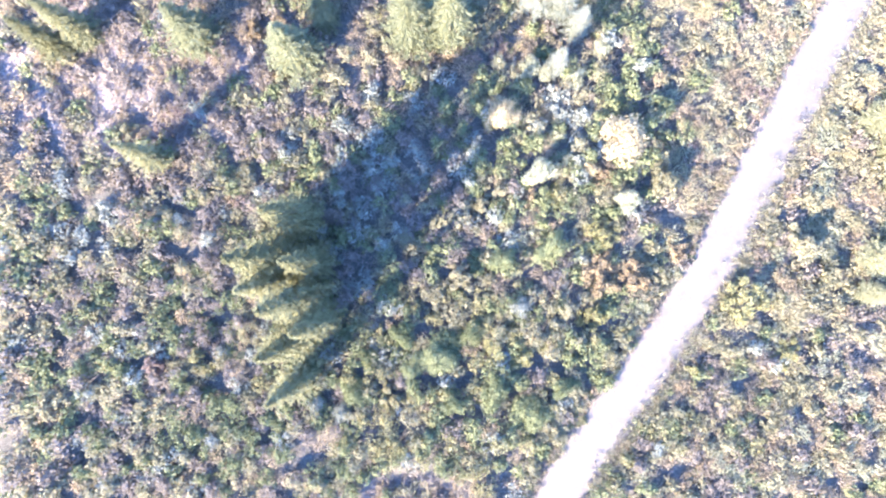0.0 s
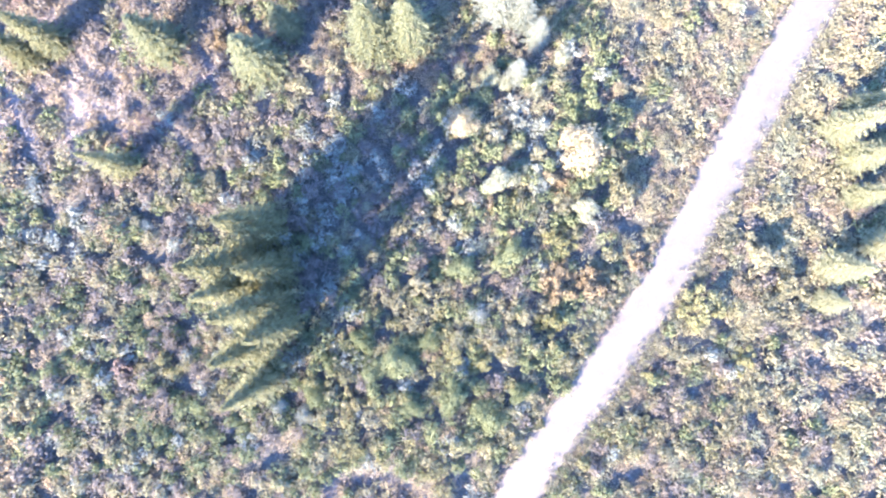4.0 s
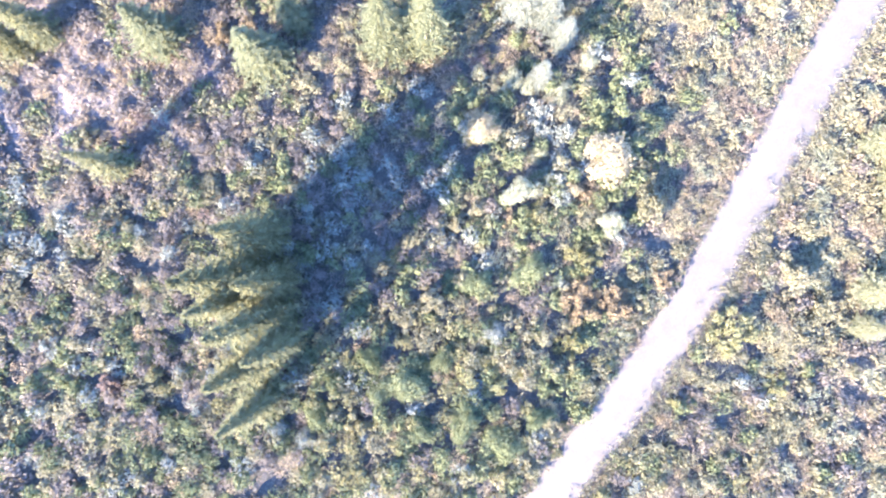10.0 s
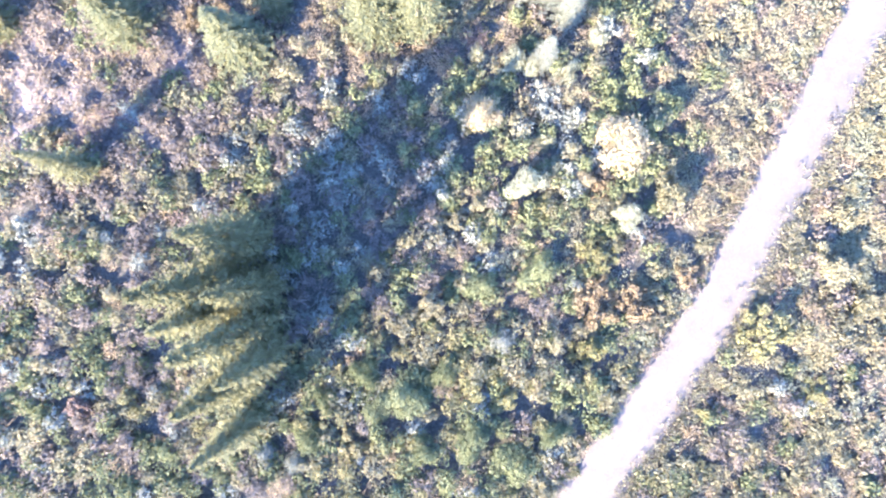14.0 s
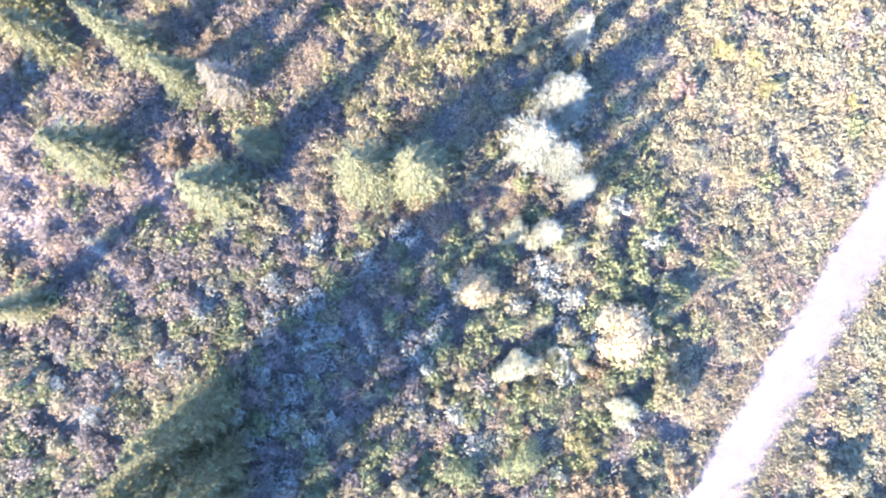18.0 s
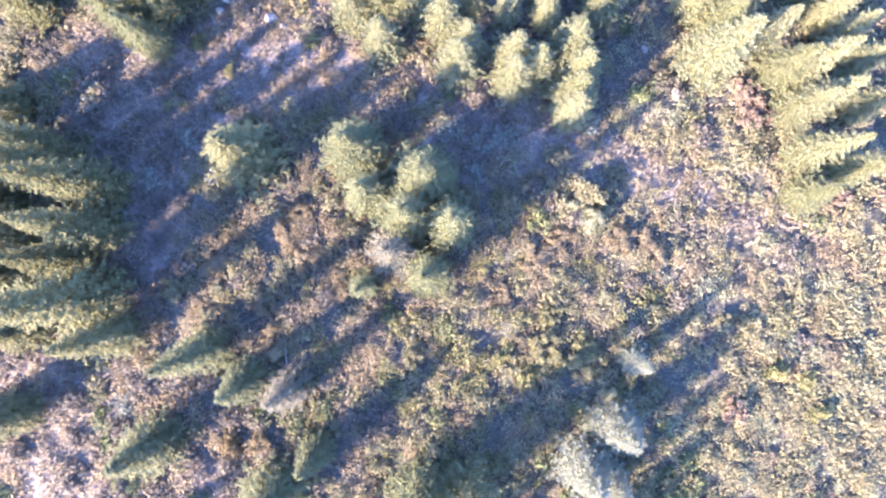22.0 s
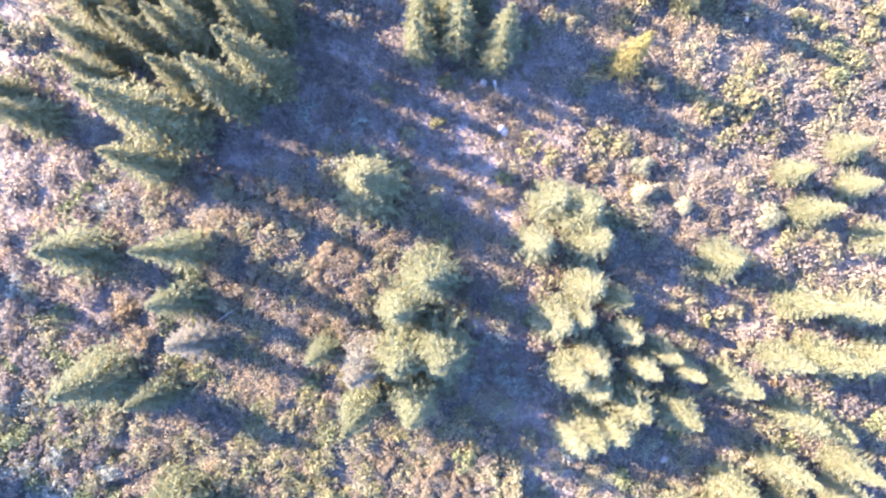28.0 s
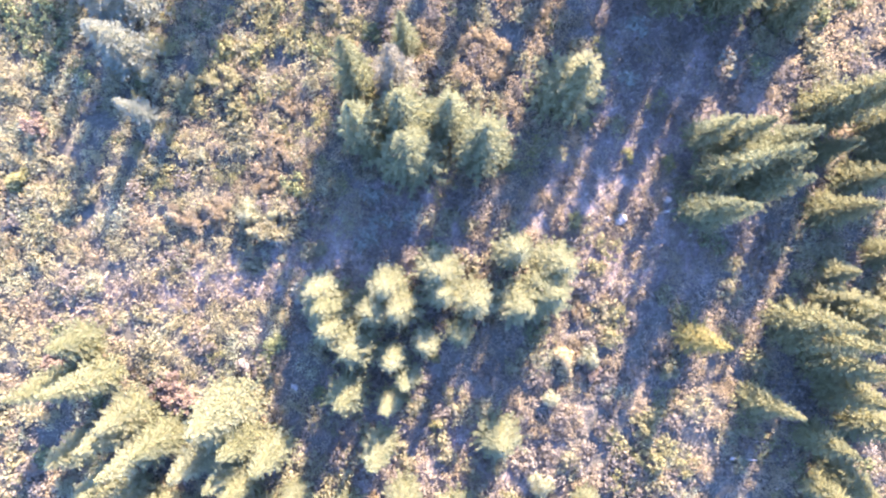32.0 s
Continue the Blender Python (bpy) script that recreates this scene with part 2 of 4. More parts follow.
# where it grows: centre, reach, leaf kinds with their shares, share of ground covered, height
ZONES = [
    ((-2.6, -9.0), (15, 8), {"green": 6, "lime": 3, "olive": 3, "blue": 1}, 0.97, 1.49),
    ((-9.9, 6.0), (8, 6), {"blue": 5, "grey": 5, "olive": 1, "green": 3}, 0.86, 1.0),
    ((4.8, 10.5), (9, 4.5), {"green": 9, "olive": 1, "blue": 2}, 0.86, 1.7),
    ((18.9, 8.9), (4, 8), {"gold": 5, "tan": 4, "pale": 1, "red": 1}, 0.98, 0.55),
    ((7.5, -1.3), (6, 4), {"olive": 4, "pale": 2, "green": 4, "tan": 2}, 0.95, 1.05),
    ((27.1, -11.0), (12, 12), {"olive": 6, "gold": 3, "tan": 2, "pale": 3, "grey": 3}, 0.99, 0.8),
    ((29.8, 9.2), (7, 12), {"olive": 1, "gold": 7, "straw": 3, "pale": 3}, 0.97, 0.5),
    ((-27.6, -6.8), (15, 13), {"grey": 5, "olive": 5, "green": 6, "blue": 1}, 0.92, 1.4),
    ((-27.2, 16.4), (9, 6.5), {"straw": 6, "grey": 4, "red": 1, "tan": 1}, 0.30, 0.35),
    ((-19.2, 6.2), (10, 7), {"olive": 5, "green": 5, "grey": 5, "blue": 1}, 0.90, 1.25),
    ((17.8, 24.0), (11, 12), {"olive": 2, "gold": 9, "pale": 2}, 0.99, 0.55),
    ((-0.8, 26.8), (7, 6), {"yellow": 4, "tan": 5, "lime": 2, "olive": 2}, 0.97, 0.85),
    ((4.5, 33.8), (9, 6), {"gold": 5, "tan": 4, "olive": 2, "yellow": 1, "pale": 1}, 0.99, 0.65),
    ((-19.1, 30.2), (7, 6), {"tan": 7, "yellow": 2, "grey": 1, "olive": 1}, 0.96, 0.68),
    ((-27.6, 35.7), (3.5, 8), {"blue": 2, "straw": 4, "grey": 3}, 0.25, 0.3),
    ((-13.7, 39.8), (6, 4), {"tan": 6, "yellow": 1, "olive": 1}, 0.90, 0.7),
    ((-4.2, 42.1), (6, 3), {"grey": 3, "blue": 2, "straw": 3}, 0.30, 0.3),
    ((11.8, 42.6), (10, 7), {"straw": 5, "gold": 6, "olive": 1, "pale": 1}, 0.90, 0.40),
    ((-13.5, 57.2), (7, 7), {"straw": 5, "tan": 4, "pale": 1, "grey": 2}, 0.79, 0.46),
    ((-20.8, 47.3), (6, 6), {"straw": 4, "grey": 4, "tan": 2}, 0.32, 0.3),
    ((-20.5, 63.5), (9, 9), {"straw": 4, "tan": 3, "lime": 2, "grey": 2}, 0.79, 0.46),
    ((-20.7, 21.7), (8, 5), {"straw": 2, "tan": 5, "grey": 3, "olive": 2, "green": 1}, 0.92, 0.72),
    ((23.5, 10.0), (1.6, 5), {"red": 7, "straw": 2}, 0.80, 0.35),
    ((-7.7, -19.5), (5, 2.5), {"straw": 6, "tan": 2}, 0.56, 0.29),
    ((32.5, -8.0), (3, 4), {"straw": 7, "grey": 2}, 0.45, 0.3),
    ((11.2, 14.6), (3.4, 4.0), {"green": 9, "blue": 2, "olive": 1}, 0.74, 2.1),
    ((13.6, 11.0), (2.4, 3.0), {"green": 8, "grey": 2, "olive": 2}, 0.8, 1.8),
    ((1.0, 17.2), (1.6, 1.2), {"red": 8, "tan": 1}, 0.85, 0.4),
    ((-1.3, 60.2), (9, 8), {"straw": 3, "olive": 3, "grey": 3}, 0.62, 0.46),
]
REST = ({"olive": 3, "tan": 5, "grey": 2, "green": 1, "straw": 2}, 0.92, 0.75)


LUMPY = ("green", "olive", "lime", "blue", "grey")
KINDS = ["green", "olive", "lime", "yellow", "tan", "grey", "blue", "straw", "red", "pale", "gold"]


def growth(x, y):
    """Shares of the leaf kinds, cover and height of the brush at places."""
    share = np.zeros((len(x), len(KINDS)))
    cover, tall, weight = np.zeros(len(x)), np.zeros(len(x)), np.zeros(len(x))
    wave = 0.25 * np.sin(x * 0.8 + 1.3 * np.sin(y * 0.37)) + 0.25 * np.sin(y * 0.9 + 1.7 * np.sin(x * 0.31))
    for (cx, cy), (rx, ry), mix, full, high in ZONES:
        d = ((x - cx) / rx) ** 2 + ((y - cy) / ry) ** 2
        w = np.exp(-1.1 * d * (1 + wave))
        total = sum(mix.values())
        for kind, s in mix.items():
            share[:, KINDS.index(kind)] += w * s / total
        cover, tall, weight = cover + w * full, tall + w * high, weight + w
    w, total = 0.18, sum(REST[0].values())
    for kind, s in REST[0].items():
        share[:, KINDS.index(kind)] += w * s / total
    cover, tall, weight = cover + w * REST[1], tall + w * REST[2], weight + w
    worn = np.exp(-((from_line(x, y, TRAIL) / 1.3) ** 2))
    return share / share.sum(1, keepdims=True), cover / weight * (1 - 0.6 * worn), tall / weight * (1 - 0.5 * worn)


# one sheet: fine where the camera passes, coarse out to the horizon
step = np.arange(0, 1.0001, 1 / 170)
far = np.array([160, 300, 700, 1600, 3500])
gx = np.concatenate([-far[::-1] - 5, -70 + 130 * step, far])
gy = np.concatenate([-far[::-1], -45 + 140 * step, far + 60])
mx, my = np.meshgrid(gx, gy)
mz = height(mx, my)
cols = len(gx)
verts = np.stack([mx.ravel(), my.ravel(), mz.ravel()], 1).tolist()
faces = [(r * cols + c, r * cols + c + 1, r * cols + cols + c + 1, r * cols + cols + c) for r in range(len(gy) - 1) for c in range(cols - 1)]
sheet = mesh_of("ground", verts, faces, GROUND, True)
_, thick, _ = growth(mx.ravel(), my.ravel())
sheet.attributes.new("dry", "FLOAT", "POINT").data.foreach_set("value", np.clip((0.80 - thick) / 0.35, 0, 1).astype(np.float32))
tagged(new("ground", sheet), "brushy open ground with dry pale grass and leaf litter", "ground", kind="structure")


def along(line, step=0.8):
    """Points and headings at even steps on a smoothed line."""
    pts = [Vector((*p, 0)) for p in line]
    out = []
    for i in range(len(pts) - 1):
        p0, p1, p2, p3 = pts[max(i - 1, 0)], pts[i], pts[i + 1], pts[min(i + 2, len(pts) - 1)]
        n = max(2, int((p2 - p1).length / step))
        for k in range(n):
            u = k / n
            out.append(0.5 * (2 * p1 + (p2 - p0) * u + (2 * p0 - 5 * p1 + 4 * p2 - p3) * u * u + (3 * p1 - p0 - 3 * p2 + p3) * u ** 3))
    return out


def build_track():
    line = along(TRACK, 0.45)
    verts, faces, rng = [], [], random.Random(4)
    offsets = (-1.0, -0.86, -0.5, -0.2, 0.0, 0.2, 0.5, 0.86, 1.0)
    rise = (-0.10, 0.03, 0.045, 0.09, 0.10, 0.09, 0.045, 0.03, -0.10)
    for i, p in enumerate(line):
        d = line[min(i + 1, len(line) - 1)] - line[max(i - 1, 0)]
        side = Vector((d.y, -d.x, 0)).normalized()
        half = 1.98 + 0.10 * math.sin(i * 0.17) + 0.001 * i
        wob = [0.05 * rng.uniform(-1, 1) + 0.10 * math.sin(i * 0.31), 0.05 * rng.uniform(-1, 1) + 0.10 * math.sin(i * 0.27 + 2)]
        z = float(height(p.x, p.y))
        for o, h in zip(offsets, rise):
            q = p + side * (0.05 + o * half + (wob[0] if o < -0.8 else wob[1] if o > 0.8 else 0))
            verts.append((q.x, q.y, z + 0.10 + h + rng.uniform(-0.012, 0.012)))
    n = len(offsets)
    for i in range(len(line) - 1):
        faces += [(i * n + k, i * n + k + 1, i * n + n + k + 1, i * n + n + k) for k in range(n - 1)]
    tagged(new("road", mesh_of("road", verts, faces, GRAVEL, True)), "pale single-lane gravel track with soft ragged edges", "road", kind="structure")


build_track()


# ---- conifers ----
def cone_boughs(rng, tall, wide, shape, droop, tiers, around, blade):
    """Boughs of a conifer, tier by tier: each bough is a spray of narrow blades along a drooping spine."""
    out = []
    for k in range(tiers):
        u = (k + rng.uniform(-0.3, 0.3)) / tiers
        z = tall * (0.06 + 0.93 * u)
        reach = wide * max(0.04, (1 - u) ** shape) * rng.uniform(0.82, 1.12)
        count = max(3, round(around * (1 - 0.65 * u)))
        for a in range(count):
            turn = 2 * math.pi * (a + rng.uniform(-0.35, 0.35)) / count + k * 2.4
            length = reach * (rng.uniform(0.72, 1.15) if rng.random() > 0.08 else 1.3)
            way = Vector((math.cos(turn), math.sin(turn), 0))
            side = Vector((-way.y, way.x, 0))
            slope = droop * (1 - u) + 0.55 * (u - 0.55)
            segs = max(3, round(4 + 2 * (1 - u)))
            for s in range(segs):
                f = (s + 0.6) / segs
                base = way * (length * f * 0.92) + Vector((0, 0, z - length * f * slope * (0.6 + 0.4 * f)))
                spread = blade * (1.2 - 0.6 * f) * (0.6 + 0.4 * (1 - u))
                for flip in (-1, -0.35, 0.35, 1):
                    tip = base + way * (spread * rng.uniform(0.5, 1.0)) + side * (flip * spread * rng.uniform(0.6, 1.2)) + Vector((0, 0, rng.uniform(-0.25, 0.4 if abs(flip) < 0.5 else 0.12) * spread))
                    mid = (base + tip) / 2
                    up = way * 0.6 + Vector((rng.gauss(0, 0.45), rng.gauss(0, 0.45), 0.7))
                    w = (tip - base).cross(up).normalized() * spread * 0.19
                    out.append((base, mid + w, tip, mid - w))
            end = way * length + Vector((0, 0, z - length * slope))
            back = way * (length * 0.66) + Vector((0, 0, z - length * 0.66 * slope * 0.85))
            mid = (end + back) / 2
            roll = (side + Vector((0, 0, rng.uniform(-0.7, 0.7)))).normalized() * blade * 0.15
            out.append((back, mid + roll, end, mid - roll))
    # the leader
    for a in range(5):
        w = Vector((math.cos(a * 1.26), math.sin(a * 1.26), 0)) * 0.09
        out.append((Vector((0, 0, tall * 0.9)), Vector((0, 0, tall * 0.95)) + w, Vector((0, 0, tall * 1.0)), Vector((0, 0, tall * 0.95)) - w))
    return np.array([[tuple(v) for v in q] for q in out])


def pole(tall, foot, sides=7, rings=5, lean=0.0, seed=1):
    """A tapered, slightly crooked trunk."""
    rng = random.Random(seed)
    verts, faces = [], []
    for r in range(rings + 1):
        u = r / rings
        cx, cy = lean * tall * u * u + rng.uniform(-0.02, 0.02) * u, rng.uniform(-0.02, 0.02) * u
        for s in range(sides):
            a = 2 * math.pi * s / sides
            rad = foot * (1.25 - u * 1.15 if r else 1.5)
            verts.append((cx + rad * math.cos(a), cy + rad * math.sin(a), tall * u - (0.25 if r == 0 else 0)))
    for r in range(rings):
        faces += [(r * sides + s, r * sides + (s + 1) % sides, (r + 1) * sides + (s + 1) % sides, (r + 1) * sides + s) for s in range(sides)]
    faces.append(tuple(rings * sides + s for s in range(sides)))
    return verts, faces


def limbs(rng, tall, wide, shape, droop):
    """Bare limbs from the trunk into the crown, longest at the foot."""
    verts, faces = [], []
    for k in range(34):
        u = (k + 0.5) / 36
        z, turn = tall * (0.06 + 0.9 * u), k * 2.4 + rng.uniform(-0.3, 0.3)
        reach = wide * max(0.05, (1 - u) ** shape) * 0.8
        slope = droop * (1 - u) + 0.55 * (u - 0.55)
        way, side = Vector((math.cos(turn), math.sin(turn), 0)), Vector((-math.sin(turn), math.cos(turn), 0))
        thick, off = 0.035 * (1.1 - u), len(verts)
        for f, w in ((0.0, 1.0), (0.5, 0.7), (1.0, 0.15)):
            mid = way * reach * f + Vector((0, 0, z - reach * f * slope * (0.6 + 0.4 * f)))
            verts += [tuple(mid + side * thick * w), tuple(mid + Vector((0, 0, thick * w * 1.6))), tuple(mid - side * thick * w)]
        faces += [(off + 3 * j + i, off + 3 * j + (i + 1) % 3, off + 3 * j + 3 + (i + 1) % 3, off + 3 * j + 3 + i) for j in range(2) for i in range(3)]
    return verts, faces


# shape, droop, tiers, boughs in the lowest tier, blade length (for a tree 6 m high and 1 m in reach)
HABIT = {"spruce": (0.70, 0.30, 31, 13, 0.27), "fir": (0.64, 0.14, 30, 13, 0.26), "greyfir": (0.66, 0.05, 25, 11, 0.27), "pine": (0.66, 0.0, 29, 12, 0.26), "larch": (0.70, 0.20, 26, 11, 0.26), "palefir": (0.55, 0.10, 26, 13, 0.26)}
TREE_MESH = {}
for kind, (shape, droop, tiers, around, blade) in HABIT.items():
    for v in range(4):
        rng = random.Random(f"{kind}{v}")
        me = quads(f"{kind}_crown", cone_boughs(rng, 6.0, 1.45, shape, droop, tiers, around, blade), LEAF[kind])
        TREE_MESH[kind, v] = (mesh_of(f"{kind}_trunk", *pole(5.7, 0.10, seed=v), BARK, True), me, mesh_of(f"{kind}_limbs", *limbs(rng, 6.0, 1.45, shape, droop), BARK))
WORDS = {
    "spruce": "dark green narrow spruce with drooping boughs on brushy ground",
    "fir": "pale green bushy fir in a dense clump on brushy ground",
    "palefir": "silvery pale bushy young fir rising from tan brush",
    "greyfir": "greyish half-bare young fir among greener conifers",
    "pine": "sunlit yellow-green young pine in an open stand",
    "larch": "young larch with yellow autumn needles among spruces",
}
tree_count, taken = [0], []


def conifer(kind, x, y, tall, reach):
    """A conifer with its foot at x, y, of that height and reach of boughs."""
    n = tree_count[0] = tree_count[0] + 1
    rng = random.Random(n)
    name = {"spruce": "spruce_tree", "fir": "fir_tree", "greyfir": "fir_tree", "palefir": "fir_tree", "pine": "pine_tree", "larch": "larch_tree"}[kind]
    root = new(name)
    root.empty_display_size = 0.3
    size = "tall " if tall > 6.8 else "small " if tall < 3.8 else ""
    tagged(root, size + WORDS[kind], "conifer tree", {"spruce": "spruces", "fir": "firs", "greyfir": "firs", "palefir": "firs", "pine": "young pines", "larch": "larches"}[kind])
    taken.append((x, y, 0.45 * reach))
    trunk, crown, boughs = TREE_MESH[kind, n % 4]
    part("trunk", trunk, root)
    tagged(part("branchwork", boughs, root), kind="stuff")
    part("crown", crown, root)
    s = reach / 1.45
    root.matrix_world = Matrix.LocRotScale((x, y, float(height(x, y)) - 0.03), Euler((rng.uniform(-0.04, 0.04), rng.uniform(-0.04, 0.04), rng.uniform(0, 6.28))), (s, s, tall / 6.0))
    return root


conifer("spruce", -33.3, 37.9, 7.2, 1.656)
conifer("spruce", -32.0, 36.8, 6.2, 1.518)
conifer("spruce", -32.2, 35.8, 6.6, 1.656)
conifer("spruce", -29.1, 35.7, 7.9, 2.07)
conifer("spruce", -36.2, 34.3, 5.8, 1.656)
conifer("spruce", -34.8, 33.0, 6.3, 1.656)
conifer("spruce", -33.4, 32.8, 6.2, 1.518)
conifer("spruce", -29.1, 32.8, 7, 2.07)
conifer("spruce", -33.5, 31.6, 5.8, 1.656)
conifer("spruce", -30.6, 30.7, 5.9, 1.794)
conifer("spruce", -34.4, 29.3, 5.6, 1.794)
conifer("spruce", -28.7, 28.5, 8.9, 2.76)
conifer("spruce", -27.1, 26.2, 5.9, 1.932)
conifer("spruce", -38.4, 30.7, 4.6, 1.794)
conifer("spruce", -37.9, 29.0, 4.7, 1.794)
conifer("spruce", -39.4, 32.7, 4.9, 1.794)
conifer("spruce", -35.7, 26.1, 5.3, 1.794)
conifer("spruce", -33.4, 25.6, 5.5, 1.656)
conifer("spruce", -38.0, 26.9, 4.8, 1.794)
conifer("spruce", -38.5, 35.5, 4.4, 1.656)
conifer("spruce", -36.0, 39.9, 5.5, 2.07)
conifer("spruce", -39.2, 38.2, 4.2, 1.794)
conifer("spruce", -40.7, 35.6, 4, 1.794)
conifer("fir", -28.6, 50.1, 5.8, 1.61)
conifer("fir", -29.2, 49.2, 5.9, 1.61)
conifer("fir", -30.1, 48.0, 5.8, 1.725)
conifer("fir", -28.6, 48.4, 6.1, 1.61)
conifer("fir", -25.0, 50.4, 5.8, 1.495)
conifer("fir", -24.1, 49.7, 5.7, 1.38)
conifer("fir", -28.0, 46.3, 5.4, 1.61)
conifer("fir", -26.8, 45.5, 4.7, 1.38)
conifer("fir", -26.3, 48.1, 6.1, 1.61)
conifer("spruce", -35.7, 47.7, 7.2, 1.794)
conifer("spruce", -35.1, 47.0, 7.4, 1.656)
conifer("spruce", -38.7, 49.7, 5, 1.656)
conifer("spruce", -40.3, 50.9, 4.6, 1.794)
conifer("spruce", -37.1, 52.4, 4.7, 1.656)
conifer("spruce", -38.1, 51.4, 4.5, 1.656)
conifer("spruce", -32.6, 53.7, 4.6, 1.656)
conifer("spruce", -42.0, 48.7, 3.2, 1.656)
conifer("spruce", -34.2, 49.9, 3.7, 1.242)
conifer("spruce", -35.3, 52.6, 3.9, 1.518)
conifer("spruce", -19.8, 38.6, 5.2, 2.76)
conifer("fir", -8.2, 38.5, 5.7, 2.645)
conifer("fir", -6.1, 35.7, 6.6, 1.955)
conifer("fir", -8.9, 35.9, 5.6, 2.415)
conifer("fir", -11.2, 31.2, 4.4, 1.1)
conifer("greyfir", -9.5, 33.5, 6.3, 1.85)
conifer("fir", -7.1, 32.4, 7.0, 1.75)
conifer("fir", -12.9, 39.7, 5.2, 2.415)
conifer("fir", -11.6, 37.1, 4.8, 1.955)
conifer("spruce", -6.3, 36.6, 3.2, 1.242)
conifer("pine", -12.5, 50.4, 4.7, 2.07)
conifer("pine", -14.0, 49.0, 4.2, 1.93)
conifer("pine", -10.6, 50.3, 4.5, 1.79)
conifer("pine", -8.1, 48.8, 4.2, 1.79)
conifer("pine", -6.4, 47.5, 3.9, 1.52)
conifer("pine", -6.8, 46.2, 3.9, 1.93)
conifer("pine", -3.4, 47.3, 4.0, 1.66)
conifer("pine", -3.2, 45.7, 4.0, 1.79)
conifer("pine", 0.3, 48.4, 4.2, 1.79)
conifer("pine", 1.2, 46.7, 4.2, 1.79)
conifer("pine", 0.9, 45.2, 4.2, 1.93)
conifer("pine", 0.9, 44.1, 3.8, 1.66)
conifer("pine", 2.2, 51.0, 4.2, 1.66)
conifer("pine", -1.5, 50.1, 3.9, 1.24)
conifer("pine", -1.9, 51.7, 3.7, 1.10)
conifer("pine", -3.9, 50.2, 3.6, 1.24)
conifer("pine", -0.1, 52.8, 3.6, 1.10)
conifer("pine", 1.8, 55.1, 4.2, 1.52)
conifer("pine", -6.3, 50.5, 3.4, 1.10)
conifer("pine", -11.9, 47.1, 3.8, 1.66)
conifer("pine", -1.8, 46.8, 3.8, 1.66)
conifer("pine", 5.5, 58.1, 4.1, 1.38)
conifer("pine", 7.1, 59.6, 3.8, 1.38)
conifer("pine", 8.3, 55.9, 4.4, 1.38)
conifer("pine", 11.3, 55.7, 4.6, 1.495)
conifer("pine", 11.2, 53.5, 4.8, 1.38)
conifer("pine", 8.4, 52.4, 4.5, 1.61)
conifer("pine", 11.4, 52.3, 4.5, 1.38)
conifer("pine", 9.5, 48.5, 6.2, 2.3)
conifer("pine", 9.8, 50.9, 4.3, 1.61)
conifer("pine", 13.0, 50.7, 4.4, 1.61)
conifer("pine", 1.6, 58.8, 4, 1.495)
conifer("pine", -5.7, 58.0, 3, 1.84)
conifer("pine", 11.9, 59.0, 4, 1.495)
conifer("pine", 10.1, 59.9, 3.9, 1.495)
conifer("pine", 14.6, 48.5, 4.3, 1.725)
conifer("pine", 16.0, 46.1, 4.2, 1.725)
conifer("pine", 15.6, 54.2, 4.2, 1.61)
conifer("pine", 15.5, 58.7, 3.5, 1.495)
conifer("pine", -9.2, 64.5, 3, 1.15)
conifer("pine", -6.3, 64.6, 3.7, 1.265)
conifer("pine", -9.2, 68.6, 3, 1.265)
conifer("pine", -6.6, 68.1, 3, 1.265)
conifer("pine", 2.5, 60.8, 5.5, 1.725)
conifer("pine", 4.6, 64.8, 5.8, 1.725)
conifer("pine", -1.1, 61.2, 4.9, 1.495)
conifer("pine", 0.9, 64.6, 4.6, 1.38)
conifer("pine", -2.9, 67.9, 3.9, 1.495)
conifer("spruce", -22.7, 63.2, 4.6, 1.242)
conifer("larch", -20.5, 57.5, 4.5, 1.38)
conifer("spruce", -35.0, 58.0, 3.4, 1.38)
conifer("spruce", -31.4, 57.8, 2.5, 1.242)
conifer("spruce", -27.1, 59.2, 5.9, 1.656)
conifer("spruce", -30.6, 60.0, 5.4, 1.794)
conifer("spruce", -29.9, 61.3, 4.8, 1.656)
conifer("spruce", -28.6, 63.2, 4.4, 1.794)
conifer("spruce", -34.8, 61.5, 3.4, 1.932)
conifer("spruce", -27.4, 60.6, 6.3, 1.656)
conifer("spruce", -27.9, 62.5, 5.2, 1.656)
conifer("spruce", -28.0, 65.0, 4.4, 1.794)
conifer("spruce", -25.3, 67.3, 4.1, 1.518)
conifer("spruce", -25.8, 70.6, 3.6, 1.794)
conifer("spruce", -28.6, 67.5, 4.4, 1.794)
conifer("spruce", -30.2, 59.1, 2.9, 1.242)
conifer("spruce", -24.0, 70.5, 3.9, 1.242)
conifer("fir", -20.9, 26.0, 6.4, 1.7)
conifer("fir", -23.7, 19.3, 4.8, 2.3)
conifer("fir", -15.5, 17.2, 5.2, 2.53)
conifer("fir", -13.1, 20.2, 4.4, 1.495)
conifer("fir", -6.1, 18.5, 6.8, 2.415)
conifer("fir", -3.1, 18.9, 6.8, 2.3)
conifer("fir", -18.3, 24.1, 4.6, 1.75)
conifer("greyfir", -15.3, 23.9, 4.2, 1.65)
conifer("palefir", 6.0, 24.0, 4.4, 2.0)
conifer("palefir", 4.2, 21.2, 4.3, 2.1)
conifer("palefir", 6.0, 20.2, 3.6, 1.6)
conifer("palefir", 7.2, 18.5, 3.6, 1.265)
conifer("palefir", 5.5, 15.6, 3.4, 1.15)
conifer("palefir", 6.8, 28.2, 3.6, 1.035)
